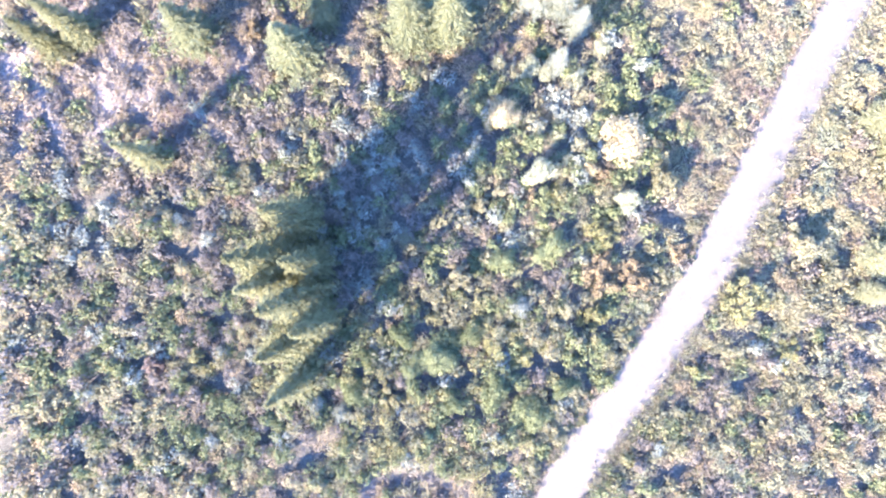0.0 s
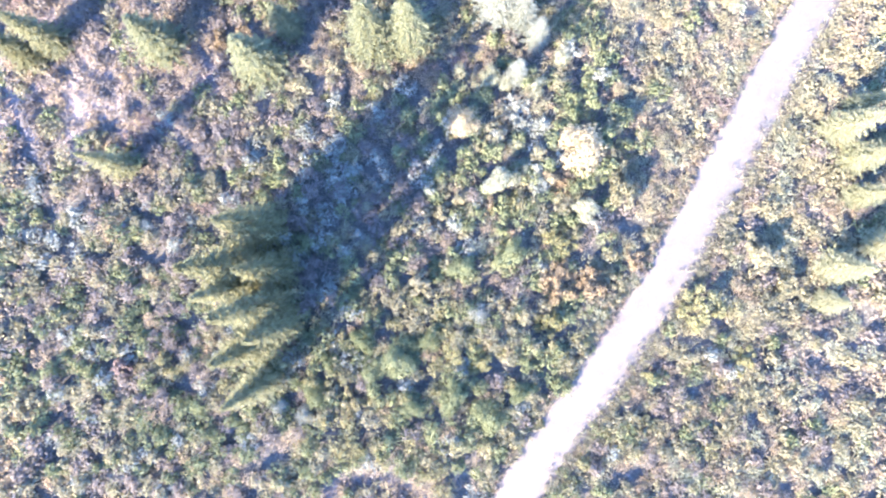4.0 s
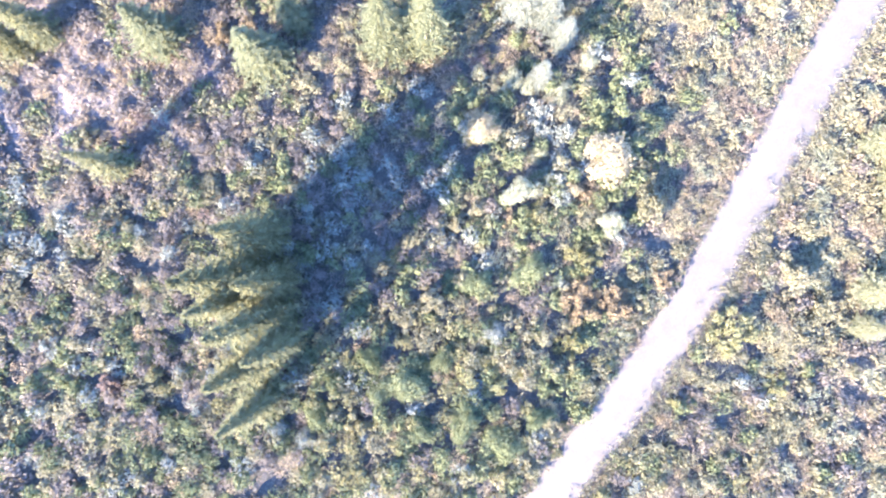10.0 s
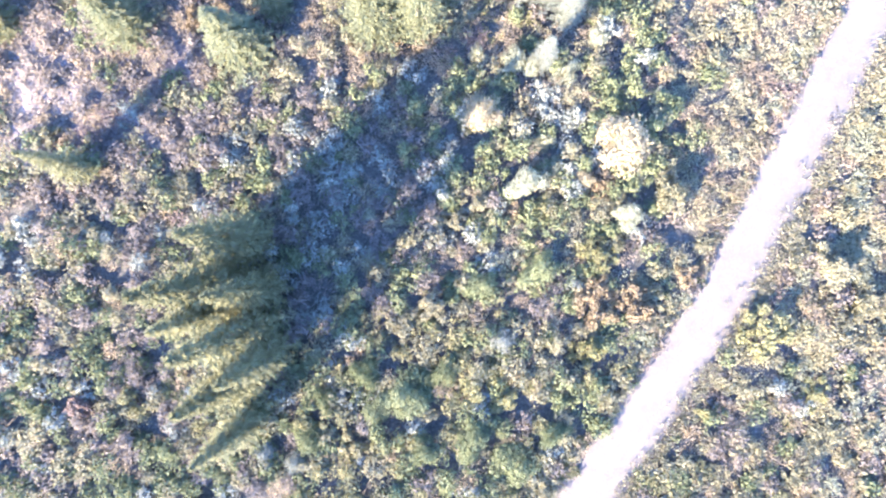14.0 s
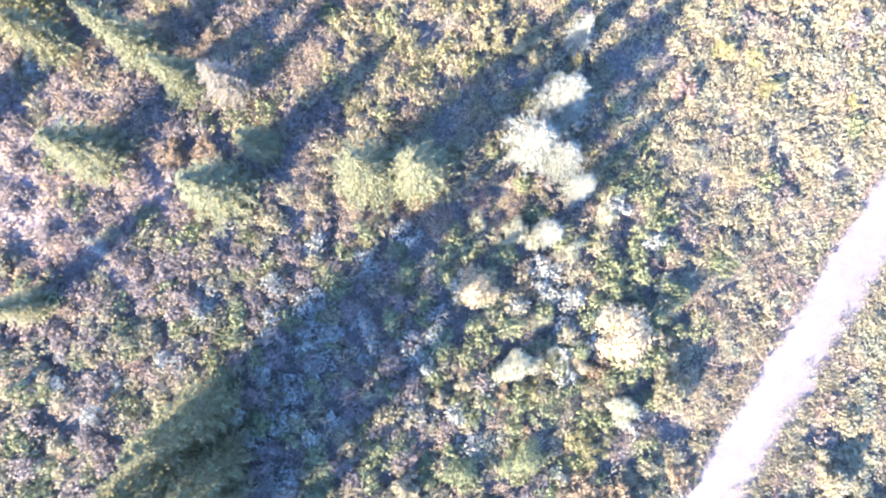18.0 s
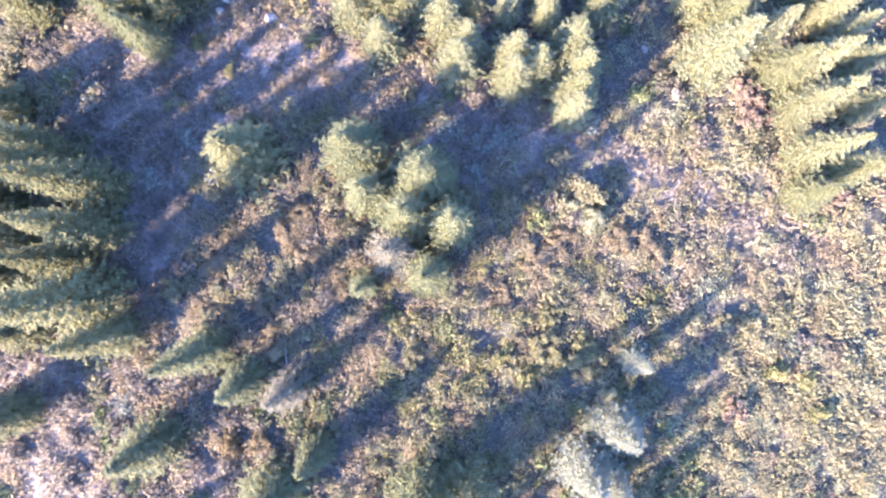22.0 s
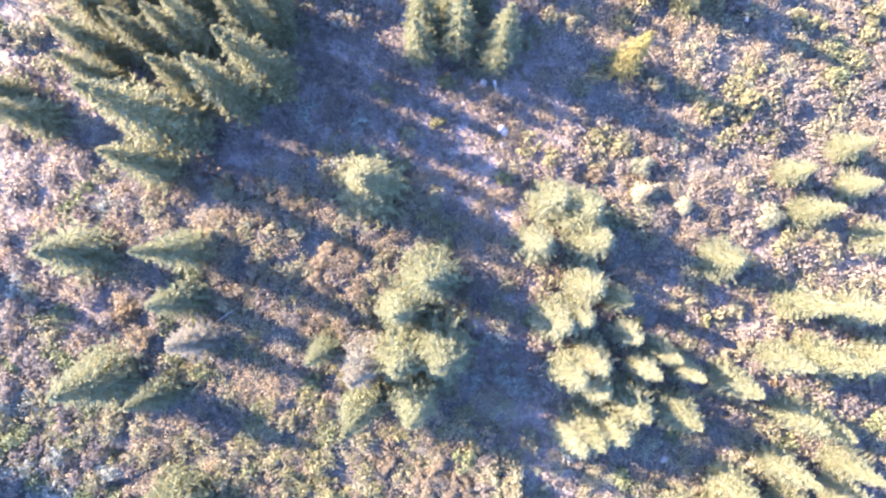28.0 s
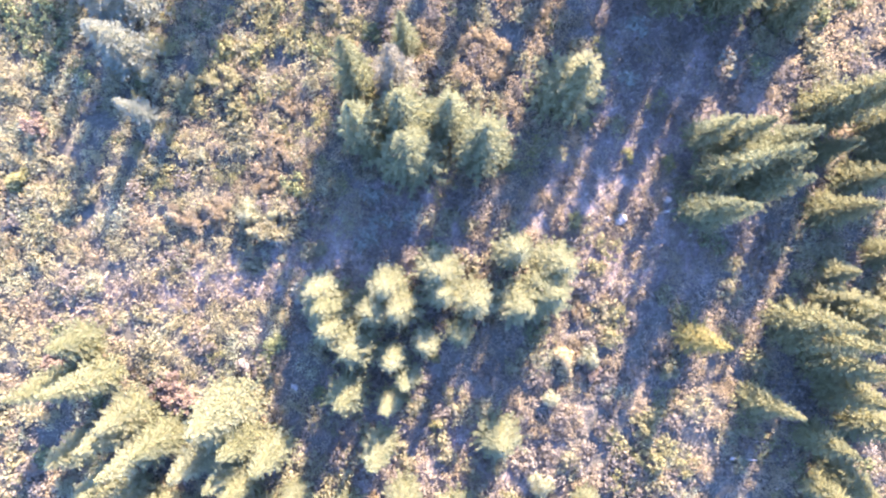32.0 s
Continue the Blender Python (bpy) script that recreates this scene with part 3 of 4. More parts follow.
conifer("spruce", -16.9, 0.8, 10.2, 2.5)
conifer("spruce", -15.2, -2.3, 9.8, 2.4)
conifer("spruce", -15.6, -5.4, 8.8, 2.2)
conifer("spruce", -15.9, -8.8, 7.2, 1.8)
conifer("spruce", -15.3, 3.8, 8.8, 2.2)
conifer("spruce", -14.3, 0.3, 8.4, 1.9)
conifer("spruce", -14.0, -4.0, 8.4, 1.8)
conifer("spruce", -17.2, -0.8, 8.4, 2.0)
conifer("spruce", -33.3, 20.1, 5.5, 1.725)
conifer("spruce", -35.6, 19.0, 4.7, 1.61)
conifer("spruce", -27.4, 9.3, 5.2, 1.38)
conifer("pine", 33.3, 12.3, 3.6, 1.15)
conifer("pine", 31.6, 10.4, 5.7, 1.725)
conifer("pine", 33.2, 8.0, 4.4, 1.61)
conifer("pine", 33.3, 4.9, 4.4, 1.38)
conifer("pine", 31.0, -0.9, 4.5, 1.725)
conifer("pine", 30.5, -3.7, 2.7, 1.38)
conifer("pine", 34.8, 1.0, 4.4, 1.61)
conifer("pine", 36.0, 9.1, 3.8, 1.495)
conifer("pine", 17.1, 52.8, 4.5, 1.5525)
conifer("pine", 18.0, 51.3, 4.1, 1.5525)
conifer("pine", 15.8, 48.9, 5.5, 1.5525)
conifer("pine", 19.8, 49.6, 3.9, 1.5525)
conifer("pine", 17.2, 46.9, 4.6, 1.5525)
conifer("pine", 20.4, 46.8, 3.6, 1.5525)
conifer("pine", 16.7, 43.1, 5.9, 1.5525)
conifer("pine", 19.5, 42.4, 4.8, 1.5525)
conifer("pine", 17.0, 40.4, 3.6, 1.5525)
conifer("pine", 10.5, 49.6, 4.1, 1.5525)


# ---- bushes ----
def leaf_cloud(rng, count, leaf, spread, tall, loose):
    """A feathery dome: a few rounded lobes, thick with fine leaves that sweep out and up; loose: many ragged sprays with gaps."""
    lobes = 26 if loose else 12
    a = rng.uniform(0, 2 * np.pi, lobes)
    rad = spread * rng.uniform(0.2, 0.75, lobes)
    rad[0] = 0
    heart = np.stack([rad * np.cos(a), rad * np.sin(a), tall * (0.52 - 0.3 * rad / spread) * rng.uniform(0.8, 1.15, lobes)], 1)
    size = spread * rng.uniform(0.2, 0.42, lobes)
    size[0] = spread * 0.42
    if loose:
        rad[1:] *= 1.3
        heart = np.stack([rad * np.cos(a), rad * np.sin(a), tall * (0.6 - 0.35 * rad / spread) * rng.uniform(0.5, 1.4, lobes)], 1)
        size = spread * rng.uniform(0.12, 0.26, lobes)
    which = rng.choice(lobes, count, p=size ** 2 / (size ** 2).sum())
    out = rng.normal(0, 1, (count, 3))
    out[:, 2] = np.abs(out[:, 2]) * 1.1 - 0.3
    out /= np.linalg.norm(out, axis=1, keepdims=True)
    at = heart[which] + out * size[which][:, None] * np.array([1, 1, 0.9 * tall / spread]) * rng.uniform(0.5, 1.2, (count, 1))
    at[:, 2] = np.maximum(at[:, 2], 0.04)
    return blades(rng, at, leaf, facing=rng.normal(0, 0.75, out.shape) + out * 0.6 if loose else out + np.array([0, 0, 0.3]))


def blades(rng, at, leaf, upright=0.0, facing=None, slim=0.36):
    """Leaf blades at places; facing: the way that the leaf's upper side looks, more or less."""
    n = len(at)
    if facing is None:
        way = rng.normal(0, 1, (n, 3))
        way[:, 2] = way[:, 2] * 0.45 + upright
        flat = rng.normal(0, 1, (n, 3))
    else:
        flat = facing / (np.linalg.norm(facing, axis=1, keepdims=True) + 1e-9) + rng.normal(0, 0.38, (n, 3))
        way = np.cross(flat, rng.normal(0, 1, (n, 3)))
    way /= np.linalg.norm(way, axis=1, keepdims=True) + 1e-9
    other = np.cross(way, flat)
    other /= np.linalg.norm(other, axis=1, keepdims=True) + 1e-9
    size = leaf * rng.uniform(0.6, 1.35, (n, 1))
    w = other * size * slim
    return np.stack([at, at + way * size * 0.5 + w, at + way * size, at + way * size * 0.5 - w], 1)


BUSH_MESH = {}


def bush_mesh(colour, v, large):
    if (colour, v, large) not in BUSH_MESH:
        rng = np.random.default_rng(100 * len(BUSH_MESH) + v)
        crown = quads("leaves", leaf_cloud(rng, 6200 if large else 2300, 0.058 if large else 0.09, 0.95, 0.95, False) if colour in ("pale", "cream", "blue", "green") else leaf_cloud(rng, 3000 if large else 1600, 0.085 if large else 0.12, 0.95, 0.95, True), LEAF[colour])
        verts, faces = [], []
        for k in range(6):
            vs, fs = pole(0.75, 0.022, 5, 3, lean=0.35, seed=k + v)
            turn = Matrix.Rotation(k * 1.05 + v, 3, "Z")
            off = len(verts)
            verts += [tuple(turn @ Vector(p)) for p in vs]
            faces += [tuple(off + i for i in f) for f in fs]
        BUSH_MESH[colour, v, large] = (mesh_of("stems", verts, faces, BARK), crown)
    return BUSH_MESH[colour, v, large]


BUSH_WORDS = {
    "green": "dense green leafy shrub in a thicket", "olive": "olive-green leafy shrub among dry grass", "lime": "light green leafy shrub standing in the brush",
    "yellow": "shrub with bright yellow autumn leaves", "tan": "tan autumn-leaved shrub in dry brush", "orange": "shrub with orange autumn leaves",
    "red": "low shrub with reddish autumn leaves", "pale": "pale silvery-green sapling shrub lit by the sun", "cream": "round cream-coloured shrub with fading leaves",
    "blue": "blue-green young shrub in the shade",
}
bush_count = [0]


def bush(colour, x, y, tall, reach):
    if from_line(x, y, TRACK) < 2.0 + 0.7 * reach:
        return
    n = bush_count[0] = bush_count[0] + 1
    root = new("shrub")
    root.empty_display_size = 0.2
    tagged(root, BUSH_WORDS[colour], "shrub", colour + " shrubs")
    taken.append((x, y, 0.55 * reach))
    stems, leaves = bush_mesh(colour, n % 2, reach > 1.2)
    tagged(part("branchwork", stems, root), kind="stuff")
    part("crown", leaves, root)
    low = {"tan": 0.5, "yellow": 0.65, "orange": 0.7, "lime": 0.65, "olive": 0.7, "green": 0.75}.get(colour, 0.85)
    root.matrix_world = Matrix.LocRotScale((x, y, float(height(x, y)) - 0.02), Euler((0, 0, n * 2.3)), (reach * (0.9 + 0.2 * math.sin(n * 3.1)), reach * (1.0 + 0.2 * math.sin(n * 1.7)), tall * low))


bush("cream", 1.0, 11.9, 2.5, 1.75)
bush("pale", 5.4, 9.9, 1.4, 0.97)
bush("pale", 3.8, 7.1, 3, 2.05)
bush("pale", 6.0, 8.1, 1.3, 0.88)
bush("cream", 10.8, 9.3, 3, 2.53)
bush("pale", 10.9, 4.7, 2.4, 1.66)
bush("yellow", 8.6, 1.8, 2.4, 1.66)
bush("orange", 8.2, -1.4, 2.4, 1.66)
bush("orange", 10.7, -1.8, 2.5, 1.75)
bush("yellow", 7.7, -4.7, 2.5, 1.75)
bush("blue", 6.9, -0.0, 1.3, 0.88)
bush("green", 4.6, 1.2, 2.4, 1.66)
bush("olive", 0.4, 6.1, 2, 1.36)
bush("olive", -1.0, 4.6, 2, 1.36)
bush("pale", 3.4, 15.7, 1.7, 1.17)
bush("pale", 7.0, 14.6, 1.7, 1.17)
bush("pale", 9.4, 17.0, 1.6, 1.07)
bush("olive", 4.9, 11.8, 1.6, 1.07)
bush("yellow", -0.4, -6.9, 2.4, 1.66)
bush("yellow", 2.0, -7.7, 2.3, 1.56)
bush("yellow", 1.2, -5.8, 1.8, 1.27)
bush("lime", -8.9, -10.9, 2.4, 1.66)
bush("green", -11.7, -10.1, 2.1, 1.46)
bush("blue", 1.8, -3.7, 1.8, 1.27)
bush("pale", -7.0, 5.2, 1.3, 0.88)
bush("lime", -9.3, -1.4, 1.1, 0.73)
bush("yellow", 20.1, -3.9, 2.4, 1.66)
bush("yellow", 16.0, -9.3, 1.4, 0.97)
bush("yellow", 16.3, -6.6, 1.4, 0.97)
bush("orange", -2.5, 16.9, 1.1, 0.73)
bush("orange", -19.0, 19.3, 1.6, 1.07)
bush("orange", -16.9, 19.8, 1.4, 0.97)
bush("lime", -6.2, 14.3, 1.4, 0.97)
bush("lime", -3.5, 11.5, 1.4, 0.97)
bush("lime", -10.1, 14.5, 1.4, 0.97)
bush("orange", 14.7, 0.4, 1.4, 0.97)
bush("cream", 8.0, 7.1, 1.8, 1.27)
bush("orange", 9.1, 6.3, 1.7, 1.17)
bush("yellow", 5.0, 5.1, 1.8, 1.27)
bush("orange", 2.7, 5.4, 1.6, 1.07)
bush("green", -7.8, -5.6, 2.7, 1.85)
bush("green", -5.1, -7.5, 2.5, 1.75)
bush("green", -2.3, -5.7, 2.4, 1.66)
bush("green", -0.5, -10.4, 2.7, 1.85)
bush("green", -3.8, -11.2, 2.4, 1.66)
bush("green", 2.6, -12.3, 2.5, 1.75)
bush("green", 5.0, -10.5, 2.1, 1.46)
bush("green", -7.0, -8.4, 2.4, 1.66)
bush("green", -10.6, -7.4, 2.1, 1.46)
bush("olive", -5.4, -2.8, 2.1, 1.46)
bush("olive", -3.0, -1.1, 2.4, 1.66)
bush("yellow", 23.4, -8.4, 1.8, 1.27)
bush("olive", 24.9, 0.4, 2.4, 1.66)
bush("olive", 27.8, -2.1, 2.4, 1.66)
bush("red", -27.9, -7.5, 2.1, 1.46)
bush("olive", -30.2, 11.6, 1.7, 1.17)
bush("lime", -27.0, 10.7, 1.4, 0.97)
bush("blue", -14.9, -11.2, 1.6, 1.07)
bush("blue", -12.7, -11.9, 1.8, 1.27)
bush("green", 0.6, 0.1, 2.1, 1.46)
bush("olive", 13.7, 5.8, 2.8, 1.95)
bush("red", 22.7, 10.7, 1.1, 0.78)
bush("red", 23.8, 12.4, 1.1, 0.78)
bush("red", 21.7, 9.5, 1, 0.68)
bush("olive", -0.9, 27.2, 1.5, 1.01)
bush("lime", 8.5, 29.9, 1.1, 0.78)
bush("lime", 1.0, 28.4, 1.9, 1.33)
bush("yellow", -1.8, 27.7, 1.7, 1.17)
bush("yellow", 0.1, 26.3, 1.7, 1.17)
bush("orange", -19.1, 20.2, 1.1, 0.78)
bush("red", 14.2, 25.8, 1.5, 1.01)
bush("yellow", 20.1, 25.8, 1.5, 1.01)
bush("olive", -7.5, 26.7, 1.5, 1.01)
bush("olive", -12.3, 21.6, 1.4, 0.94)
bush("lime", -13.7, 21.0, 1.5, 1.01)
bush("pale", 4.7, 23.8, 1.4, 0.94)
bush("yellow", 19.1, 28.0, 1.5, 1.01)
bush("yellow", 26.1, 25.6, 1, 0.7)
bush("pale", 4.6, 15.3, 1.4, 0.94)
bush("pale", 5.6, 25.8, 1.1, 0.78)
bush("lime", -0.7, 37.8, 1.2, 0.82)
bush("yellow", -20.5, 41.2, 1.1, 0.74)
bush("yellow", -24.4, 46.3, 1, 0.66)
bush("yellow", -2.2, 55.9, 1.2, 0.82)
bush("yellow", -14.1, 41.5, 1.2, 0.82)
bush("yellow", -22.0, 44.5, 0.8, 0.57)
bush("yellow", -16.8, 47.0, 1, 0.66)
bush("pale", 3.3, 37.3, 1.7, 1.15)
bush("olive", 2.9, 38.4, 2.4, 1.64)
bush("tan", -0.1, 33.7, 2, 1.4)
bush("tan", 1.3, 35.5, 2, 1.4)
bush("tan", 5.3, 36.2, 2, 1.4)
bush("tan", 7.6, 35.6, 1.8, 1.23)
bush("tan", -21.3, 31.5, 1.9, 1.31)
bush("tan", -20.4, 33.3, 1.8, 1.23)
bush("tan", -18.0, 29.1, 1.9, 1.31)
bush("tan", -17.0, 34.0, 2, 1.4)
bush("tan", -15.3, 32.6, 2, 1.4)
bush("tan", -16.5, 35.6, 1.8, 1.23)
bush("olive", -23.7, 29.4, 1.8, 1.23)
bush("lime", 6.8, 27.1, 1.5, 1.07)
bush("tan", -2.2, 31.6, 1.5, 1.07)
bush("lime", 1.2, 30.6, 1.8, 1.23)
bush("lime", 3.6, 27.9, 2, 1.4)
bush("tan", -17.1, 26.9, 2, 1.4)
bush("olive", -21.2, 27.2, 1.8, 1.23)
bush("pale", -10.1, 57.4, 1.4, 0.98)
bush("tan", -12.9, 55.3, 1.5, 1.07)
bush("tan", -14.4, 52.9, 1.5, 1.07)
bush("yellow", -3.9, 51.4, 0.8, 0.57)
bush("orange", 3.9, 58.5, 0.7, 0.49)
bush("red", 13.6, 46.7, 1.3, 0.9)
bush("red", 14.7, 45.6, 1.2, 0.82)
bush("olive", -37.4, 41.5, 1.5, 1.07)
bush("olive", -30.9, 42.2, 1.2, 0.82)
bush("pale", -13.7, 56.0, 1.2, 0.83)
bush("red", -13.3, 57.1, 1.3, 0.92)
bush("lime", -14.9, 62.1, 1.6, 1.08)
bush("lime", -14.4, 64.2, 1.8, 1.25)
bush("cream", -12.1, 55.6, 1.5, 1)
bush("olive", -18.6, 59.1, 2.1, 1.42)
bush("pale", -7.0, 62.5, 1.6, 1.08)
bush("yellow", -1.0, 52.9, 1, 0.67)
bush("lime", 17.7, 41.2, 1.6, 1.08)
bush("red", 20.2, 40.7, 1.5, 1)
bush("red", 13.3, 45.4, 1.3, 0.92)
bush("red", 12.7, 47.0, 1.3, 0.92)
bush("yellow", 16.7, 28.7, 1.6, 1.08)
bush("pale", 1.9, 38.0, 1.1, 0.74)
bush("pale", 1.4, 33.1, 0.7, 0.47)
bush("pale", 4.6, 32.2, 0.9, 0.59)
bush("pale", 2.8, 14.7, 1.3, 0.86)
bush("pale", 9.5, 12.9, 0.7, 0.47)
bush("pale", 1.0, 16.3, 1, 0.71)
bush("lime", -0.0, 11.2, 1.4, 0.98)
bush("pale", 6.3, 22.3, 1.3, 0.86)
bush("olive", 13.1, 31.5, 1.1, 0.78)
bush("lime", -12.2, 31.9, 1, 0.71)
bush("cream", -16.7, 25.8, 1, 0.71)


# ---- brush and grass that nobody could count ----
def brush():
    rng = np.random.default_rng(7)
    gap = 1.02
    xs, ys = np.meshgrid(np.arange(-56, 50, gap), np.arange(-30, 86, gap))
    x, y = (xs + rng.uniform(-0.45, 0.45, xs.shape) * gap).ravel(), (ys + rng.uniform(-0.45, 0.45, ys.shape) * gap).ravel()
    clear = from_line(x, y, TRACK) > 2.1 + rng.uniform(0, 0.6, x.shape)
    spine = from_line(x, y, SPINE)
    clear &= spine < np.where(y < 25, 41, 38)
    x, y = x[clear], y[clear]
    edge = np.array([(p.x, p.y) for p in along(TRACK, 0.55)])
    edge = edge[from_line(edge[:, 0], edge[:, 1], SPINE) < 46]
    way = np.gradient(edge, axis=0)
    way /= np.linalg.norm(way, axis=1, keepdims=True)
    off = np.concatenate([rng.uniform(2.15, 2.7, len(edge)), -rng.uniform(2.15, 2.9, len(edge))])
    fringe = np.concatenate([edge, edge]) + np.stack([-np.tile(way[:, 1], 2), np.tile(way[:, 0], 2)], 1) * off[:, None] + rng.uniform(-0.25, 0.25, (2 * len(edge), 2))
    low = np.concatenate([np.ones(len(x)), np.full(len(fringe), 0.32)])
    x, y = np.concatenate([x, fringe[:, 0]]), np.concatenate([y, fringe[:, 1]])
    kinds = KINDS
    share, cover, tall = growth(x, y)
    tall = 0.72 * tall * low * np.clip(from_line(x, y, TRACK) / 4.5, 0.5, 1)
    clumpy = 0.5 + 0.5 * np.sin(1.9 * x + 2.1 * np.sin(1.3 * y)) * np.sin(1.7 * y + 1.9 * np.sin(1.1 * x))
    grows = rng.uniform(0, 1, len(x)) < cover * (0.6 + 0.7 * clumpy)
    for tx, ty, reach in taken:
        grows &= np.hypot(x - tx, y - ty) > reach
    # patches of one kind: the choice drifts slowly over the ground
    drift = (0.5 + 0.28 * np.sin(0.55 * x + 1.1 * np.sin(0.5 * y)) + 0.28 * np.sin(0.6 * y + 1.2 * np.sin(0.45 * x)) + rng.normal(0, 0.3, len(x))) % 1.0
    cum = np.cumsum(share, 1)
    kind_of = (drift[:, None] > cum).sum(1).clip(0, len(kinds) - 1)
    words = {
        "green": "low thicket of dark green leafy brush", "olive": "olive-green low brush covering the ground", "lime": "light green low brush", "yellow": "yellow-leaved low brush",
        "tan": "tan autumn brush covering the ground", "grey": "grey leafless twiggy brush", "blue": "blue-green ground plants in shade", "straw": "pale dry grass tussocks",
        "red": "reddish low ground plants", "pale": "silvery pale ground plants", "gold": "light golden brush covering the ground",
    }
    for k, kind in enumerate(kinds):
        pick = grows & (kind_of == k)
        if kind in LUMPY:
            pick &= rng.uniform(0, 1, len(x)) < 0.93
        px, py, ph, plow = x[pick], y[pick], tall[pick], low[pick]
        n = len(px)
        if not n:
            continue
        grass = kind == "straw"
        if grass:
            each = 40
            wide = np.repeat(rng.uniform(0.35, 0.95, n), each)
            root = np.repeat(np.stack([px, py, height(px, py)], 1), each, 0)
            a, u = rng.uniform(0, 2 * np.pi, n * each), np.sqrt(rng.uniform(0, 1, n * each))
            corners = blades(rng, root + np.stack([u * wide * np.cos(a), u * wide * np.sin(a), 0 * u], 1), 0.34, upright=1.0, slim=0.10)
        else:
            # each bush is a handful of leafy heads: a close, even cover in the autumn brush, lumpy with gaps in the thickets
            lumpy = kind in LUMPY
            heads, each = (15, 24) if lumpy else (11, 32)
            swell = 0.5 + 0.5 * np.sin(1.3 * px + 1.7 * np.sin(0.8 * py)) * np.sin(1.1 * py + 1.5 * np.sin(0.9 * px))
            high = (ph * (rng.uniform(0.65, 1.3, n) if lumpy else 0.55 + 0.35 * swell + rng.uniform(-0.08, 0.08, n)))[:, None]
            wide = (rng.uniform(0.5, 1.05, n) if lumpy else rng.uniform(0.65, 1.05, n))[:, None] * np.where(plow < 1, 0.45, 1.0)[:, None]
            a, u = rng.uniform(0, 2 * np.pi, (n, heads)), np.sqrt(rng.uniform(0, 1, (n, heads)))
            top = high * np.sqrt(np.maximum(0.08, 1 - (0.75 if lumpy else 0.25) * u * u)) * rng.uniform(0.65 if lumpy else 0.85, 1.0, (n, heads))
            hx, hy = px[:, None] + u * wide * np.cos(a), py[:, None] + u * wide * np.sin(a)
            heart = np.stack([hx, hy, height(hx, hy) + top], 2).reshape(-1, 3)
            size = np.repeat(rng.uniform(0.22, 0.44, n * heads) if lumpy else rng.uniform(0.26, 0.50, n * heads), each)[:, None]
            out = rng.normal(0, 1, (n * heads * each, 3))
            out[:, 2] = np.abs(out[:, 2]) - 0.25
            out /= np.linalg.norm(out, axis=1, keepdims=True)
            at = np.repeat(heart, each, 0) + out * size * np.array([1.0, 1.0, 0.7 if lumpy else 0.3]) * rng.uniform(0.45 if lumpy else 0.2, 1.25, (len(out), 1))
            # fewer and larger leaves on the outskirts
            fringe_of = np.repeat(from_line(px, py, SPINE) > 25, heads * each)
            outer = np.repeat(from_line(px, py, SPINE) > 35, heads * each)
            keep = rng.uniform(0, 1, len(at)) < np.where(outer, 0.45 if lumpy else 0.7, np.where(fringe_of, 0.75 if lumpy else 1.0, 1.0))
            leaf = np.where(outer, 0.17 if lumpy else 0.17, np.where(fringe_of, 0.14 if lumpy else 0.13, 0.12 if lumpy else 0.115))[keep][:, None] * (1.32 if lumpy else 1.0)
            corners = blades(rng, at[keep], leaf, facing=(out[keep] + np.array([0, 0, 0.25])) if lumpy else rng.normal(0, 0.62, (len(leaf), 3)) + out[keep] * 0.8 + np.array([0, 0, 0.2]))
        name = "dry_grass" if grass else kind + "_brush"
        tagged(new(name, quads(name, corners, LEAF[kind])), words[kind], "grass" if grass else "brush", kind="stuff")


brush()


def grass_carpet():
    """Fine dry grass, tuft by tuft, wherever the brush leaves the ground open."""
    rng = np.random.default_rng(21)
    gap = 0.36
    xs, ys = np.meshgrid(np.arange(-50, 36, gap), np.arange(-26, 80, gap))
    x, y = (xs + rng.uniform(-0.5, 0.5, xs.shape) * gap).ravel(), (ys + rng.uniform(-0.5, 0.5, ys.shape) * gap).ravel()
    _, cover, _ = growth(x, y)
    patch = 0.5 + 0.5 * np.sin(0.9 * x + 1.6 * np.sin(0.7 * y)) * np.sin(0.8 * y + 1.4 * np.sin(0.6 * x))
    here = (from_line(x, y, SPINE) < 34) & (from_line(x, y, TRACK) > 2.2) & (rng.uniform(0, 1, len(x)) < np.clip((0.93 - cover) * 2.6, 0, 1) * (0.35 + 0.75 * patch))
    x, y = x[here], y[here]
    tone = np.clip(0.5 + 0.4 * np.sin(0.35 * x + 2 * np.sin(0.21 * y)) + rng.normal(0, 0.3, len(x)), 0, 1)
    for name, kind, pick, words in (("dry_grass", "straw", tone > 0.35, "fine pale dry grass on open ground"), ("withered_grass", "grey", tone <= 0.35, "grey withered grass and fallen stalks")):
        px, py, each = x[pick], y[pick], 24
        root = np.repeat(np.stack([px, py, height(px, py)], 1), each, 0) + rng.normal(0, 1, (len(px) * each, 3)) * np.array([0.14, 0.14, 0.0])
        tagged(new(name, quads(name, blades(rng, root, 0.30, upright=0.5, slim=0.11), LEAF[kind])), words, "grass", kind="stuff")


grass_carpet()


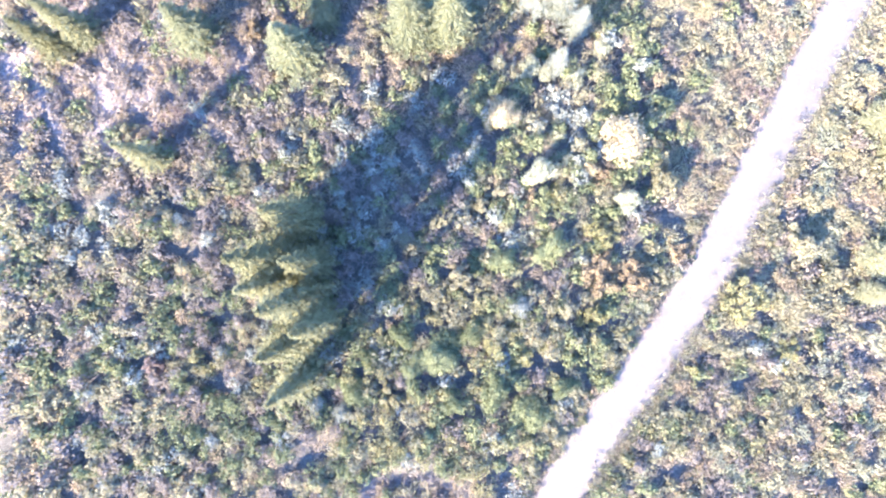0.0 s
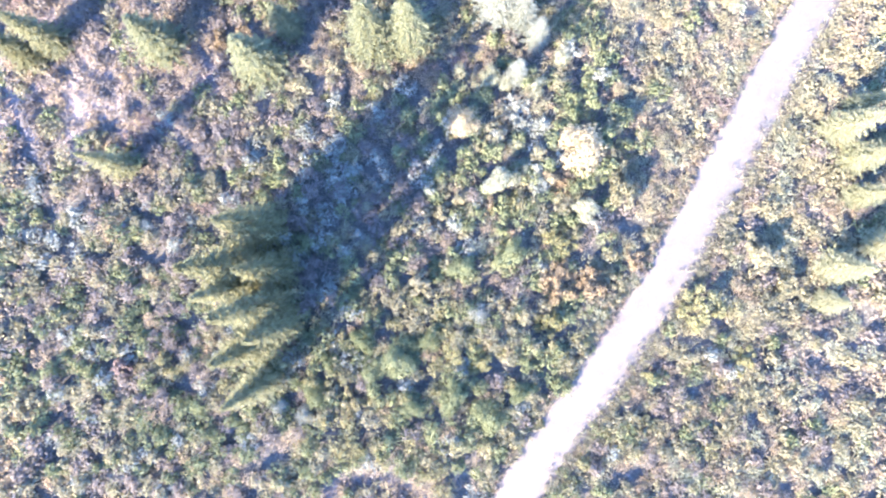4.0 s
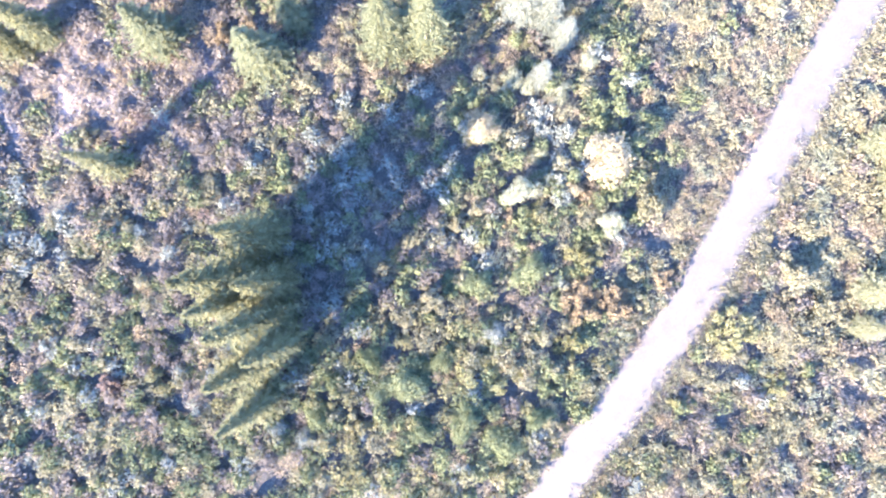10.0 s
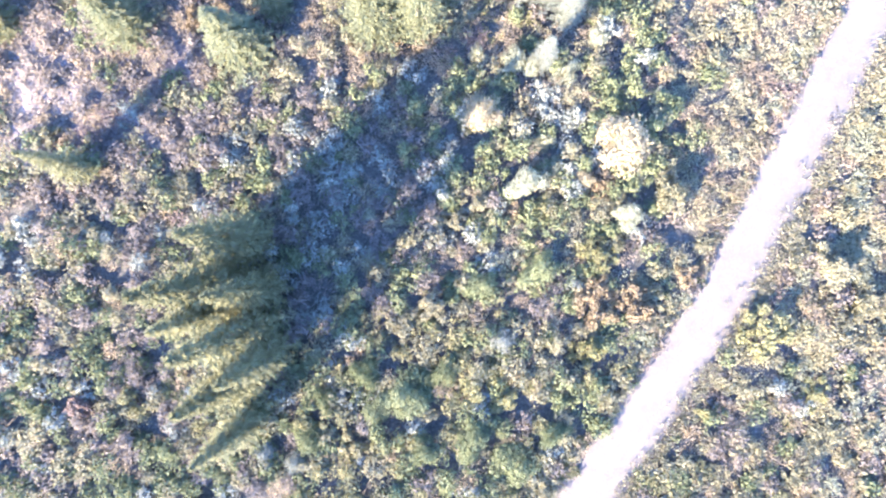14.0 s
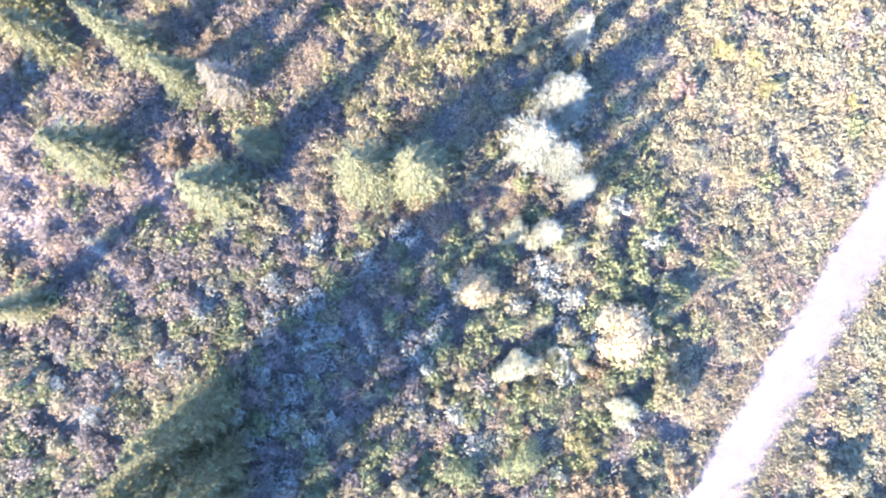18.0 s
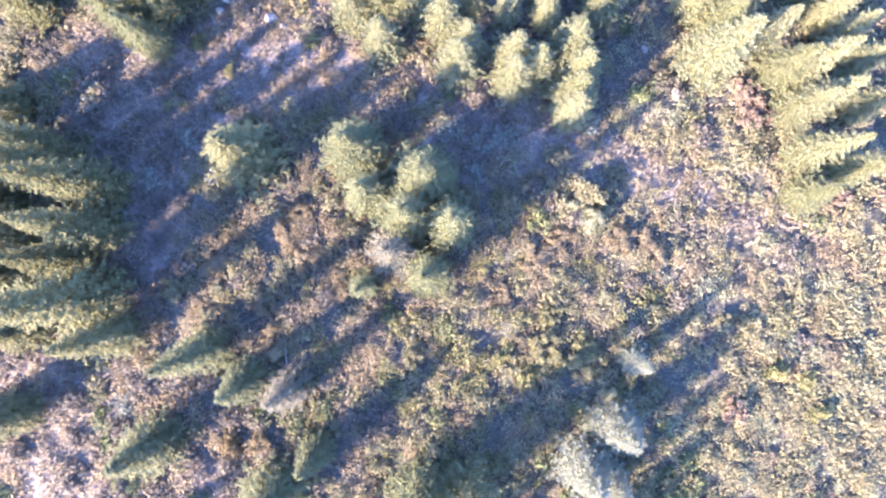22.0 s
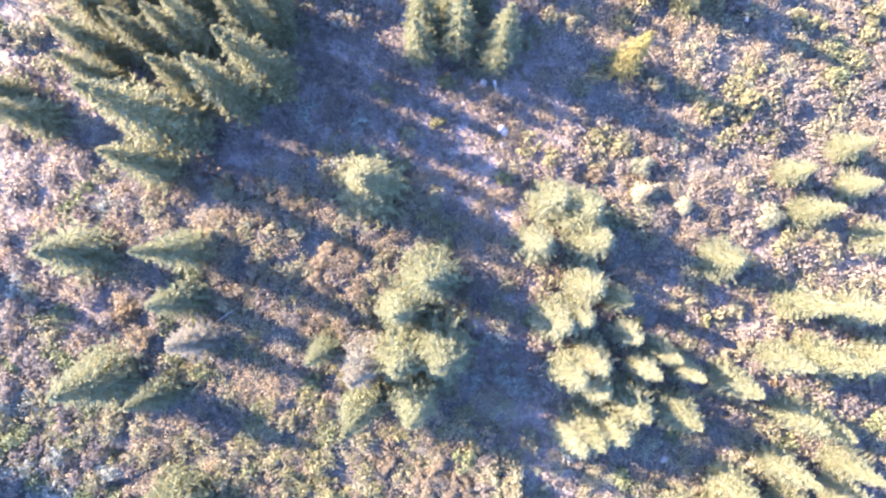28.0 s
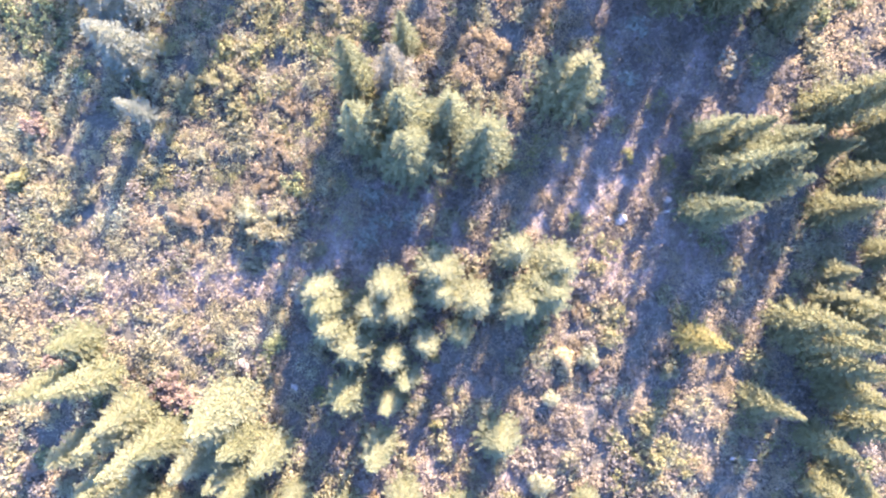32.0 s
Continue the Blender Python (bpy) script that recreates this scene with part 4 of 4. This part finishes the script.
def roadside():
    """Low weeds that thin out from the brush on to the gravel, reddish in places on the inner side."""
    rng = np.random.default_rng(12)
    edge = np.array([(p.x, p.y) for p in along(TRACK, 0.1)])
    edge = edge[from_line(edge[:, 0], edge[:, 1], SPINE) < 46]
    way = np.gradient(edge, axis=0)
    way /= np.linalg.norm(way, axis=1, keepdims=True)
    for name, kind, side, count, reach, words in (("roadside_weeds", "olive", -1, 2600, 0.62, "sparse olive weeds on the edge of the gravel"), ("roadside_weeds", "tan", 1, 650, 0.22, "sparse dry weeds on the edge of the gravel"),
                                                  ("roadside_litter", "grey", -1, 800, 0.7, "dark twigs and litter on the edge of the gravel"), ("red_roadside_weeds", "red", 1, 450, 0.28, "low reddish weeds along the edge of the gravel")):
        i = rng.integers(0, len(edge), count)
        off = 2.55 - np.abs(rng.normal(0, reach, count))
        at = edge[i] + np.stack([-way[i, 1], way[i, 0]], 1) * (side * off)[:, None]
        each = 14
        root = np.repeat(np.stack([at[:, 0], at[:, 1], height(at[:, 0], at[:, 1]) + 0.27], 1), each, 0)
        root += rng.normal(0, 1, root.shape) * np.array([0.13, 0.13, 0.05])
        tagged(new(name, quads(name, blades(rng, root, 0.11, facing=rng.normal(0, 1, root.shape) + np.array([0, 0, 0.5])), LEAF[kind])), words, "weeds", kind="stuff")


roadside()


# ---- logs and pale ground patches ----
def log(x, y, long, thick, turn):
    verts, faces = pole(long, thick, 7, 6, lean=0.03, seed=int(long * 10))
    root = new("fallen_log", mesh_of("fallen_log", verts, faces, DEADWOOD, True))
    tagged(root, "bleached bare fallen log lying in dry grass", "log", "fallen logs")
    root.matrix_world = pose(x, y, float(height(x, y)) + thick * 1.0, 90, 0, turn)


# a low rounded lump, added in place of a pale patch of ground
def stone(x, y, size, seed):
    bm = bmesh.new()
    bmesh.ops.create_icosphere(bm, subdivisions=2, radius=1)
    rng = random.Random(seed)
    for v in bm.verts:
        v.co *= 0.8 + 0.35 * noise.noise(v.co * 1.6 + Vector((seed, 0, 0)))
        v.co.z *= 0.6
    me = bpy.data.meshes.new("stone")
    bm.to_mesh(me)
    bm.free()
    me.materials.append(PALE_PATCH)
    root = tagged(new("stone", me), "low pale lump standing in for a pale patch of ground", "stone", "pale boulders")
    root.matrix_world = Matrix.LocRotScale((x, y, float(height(x, y)) + size * 0.22), Euler((0, 0, rng.uniform(0, 6))), (size, size * 0.8, size))


log(-19.9, 66.8, 2.4, 0.09, 239)
log(-17.6, 53.5, 1.3, 0.06, -67)
log(-22.9, 67.1, 1.6, 0.06, 59)
log(-16.2, 26.4, 1.9, 0.07, 11)
log(-28.4, 69.5, 1.8, 0.08, 210)
log(-22.9, 49.2, 1.3, 0.08, 76)
stone(-19.6, 48.4, 0.4, 0)
stone(-21.8, 49.4, 0.3, 1)
stone(-18.9, 47.9, 0.3, 2)
stone(10.4, 41.4, 0.35, 3)
stone(8.3, 46.3, 0.35, 4)
stone(12.3, 46.4, 0.25, 5)
stone(8.2, 46.6, 0.4, 6)
stone(5.8, 49.4, 0.35, 7)
stone(-19.9, 48.3, 0.5, 8)
stone(-23.3, 48.5, 0.4, 9)
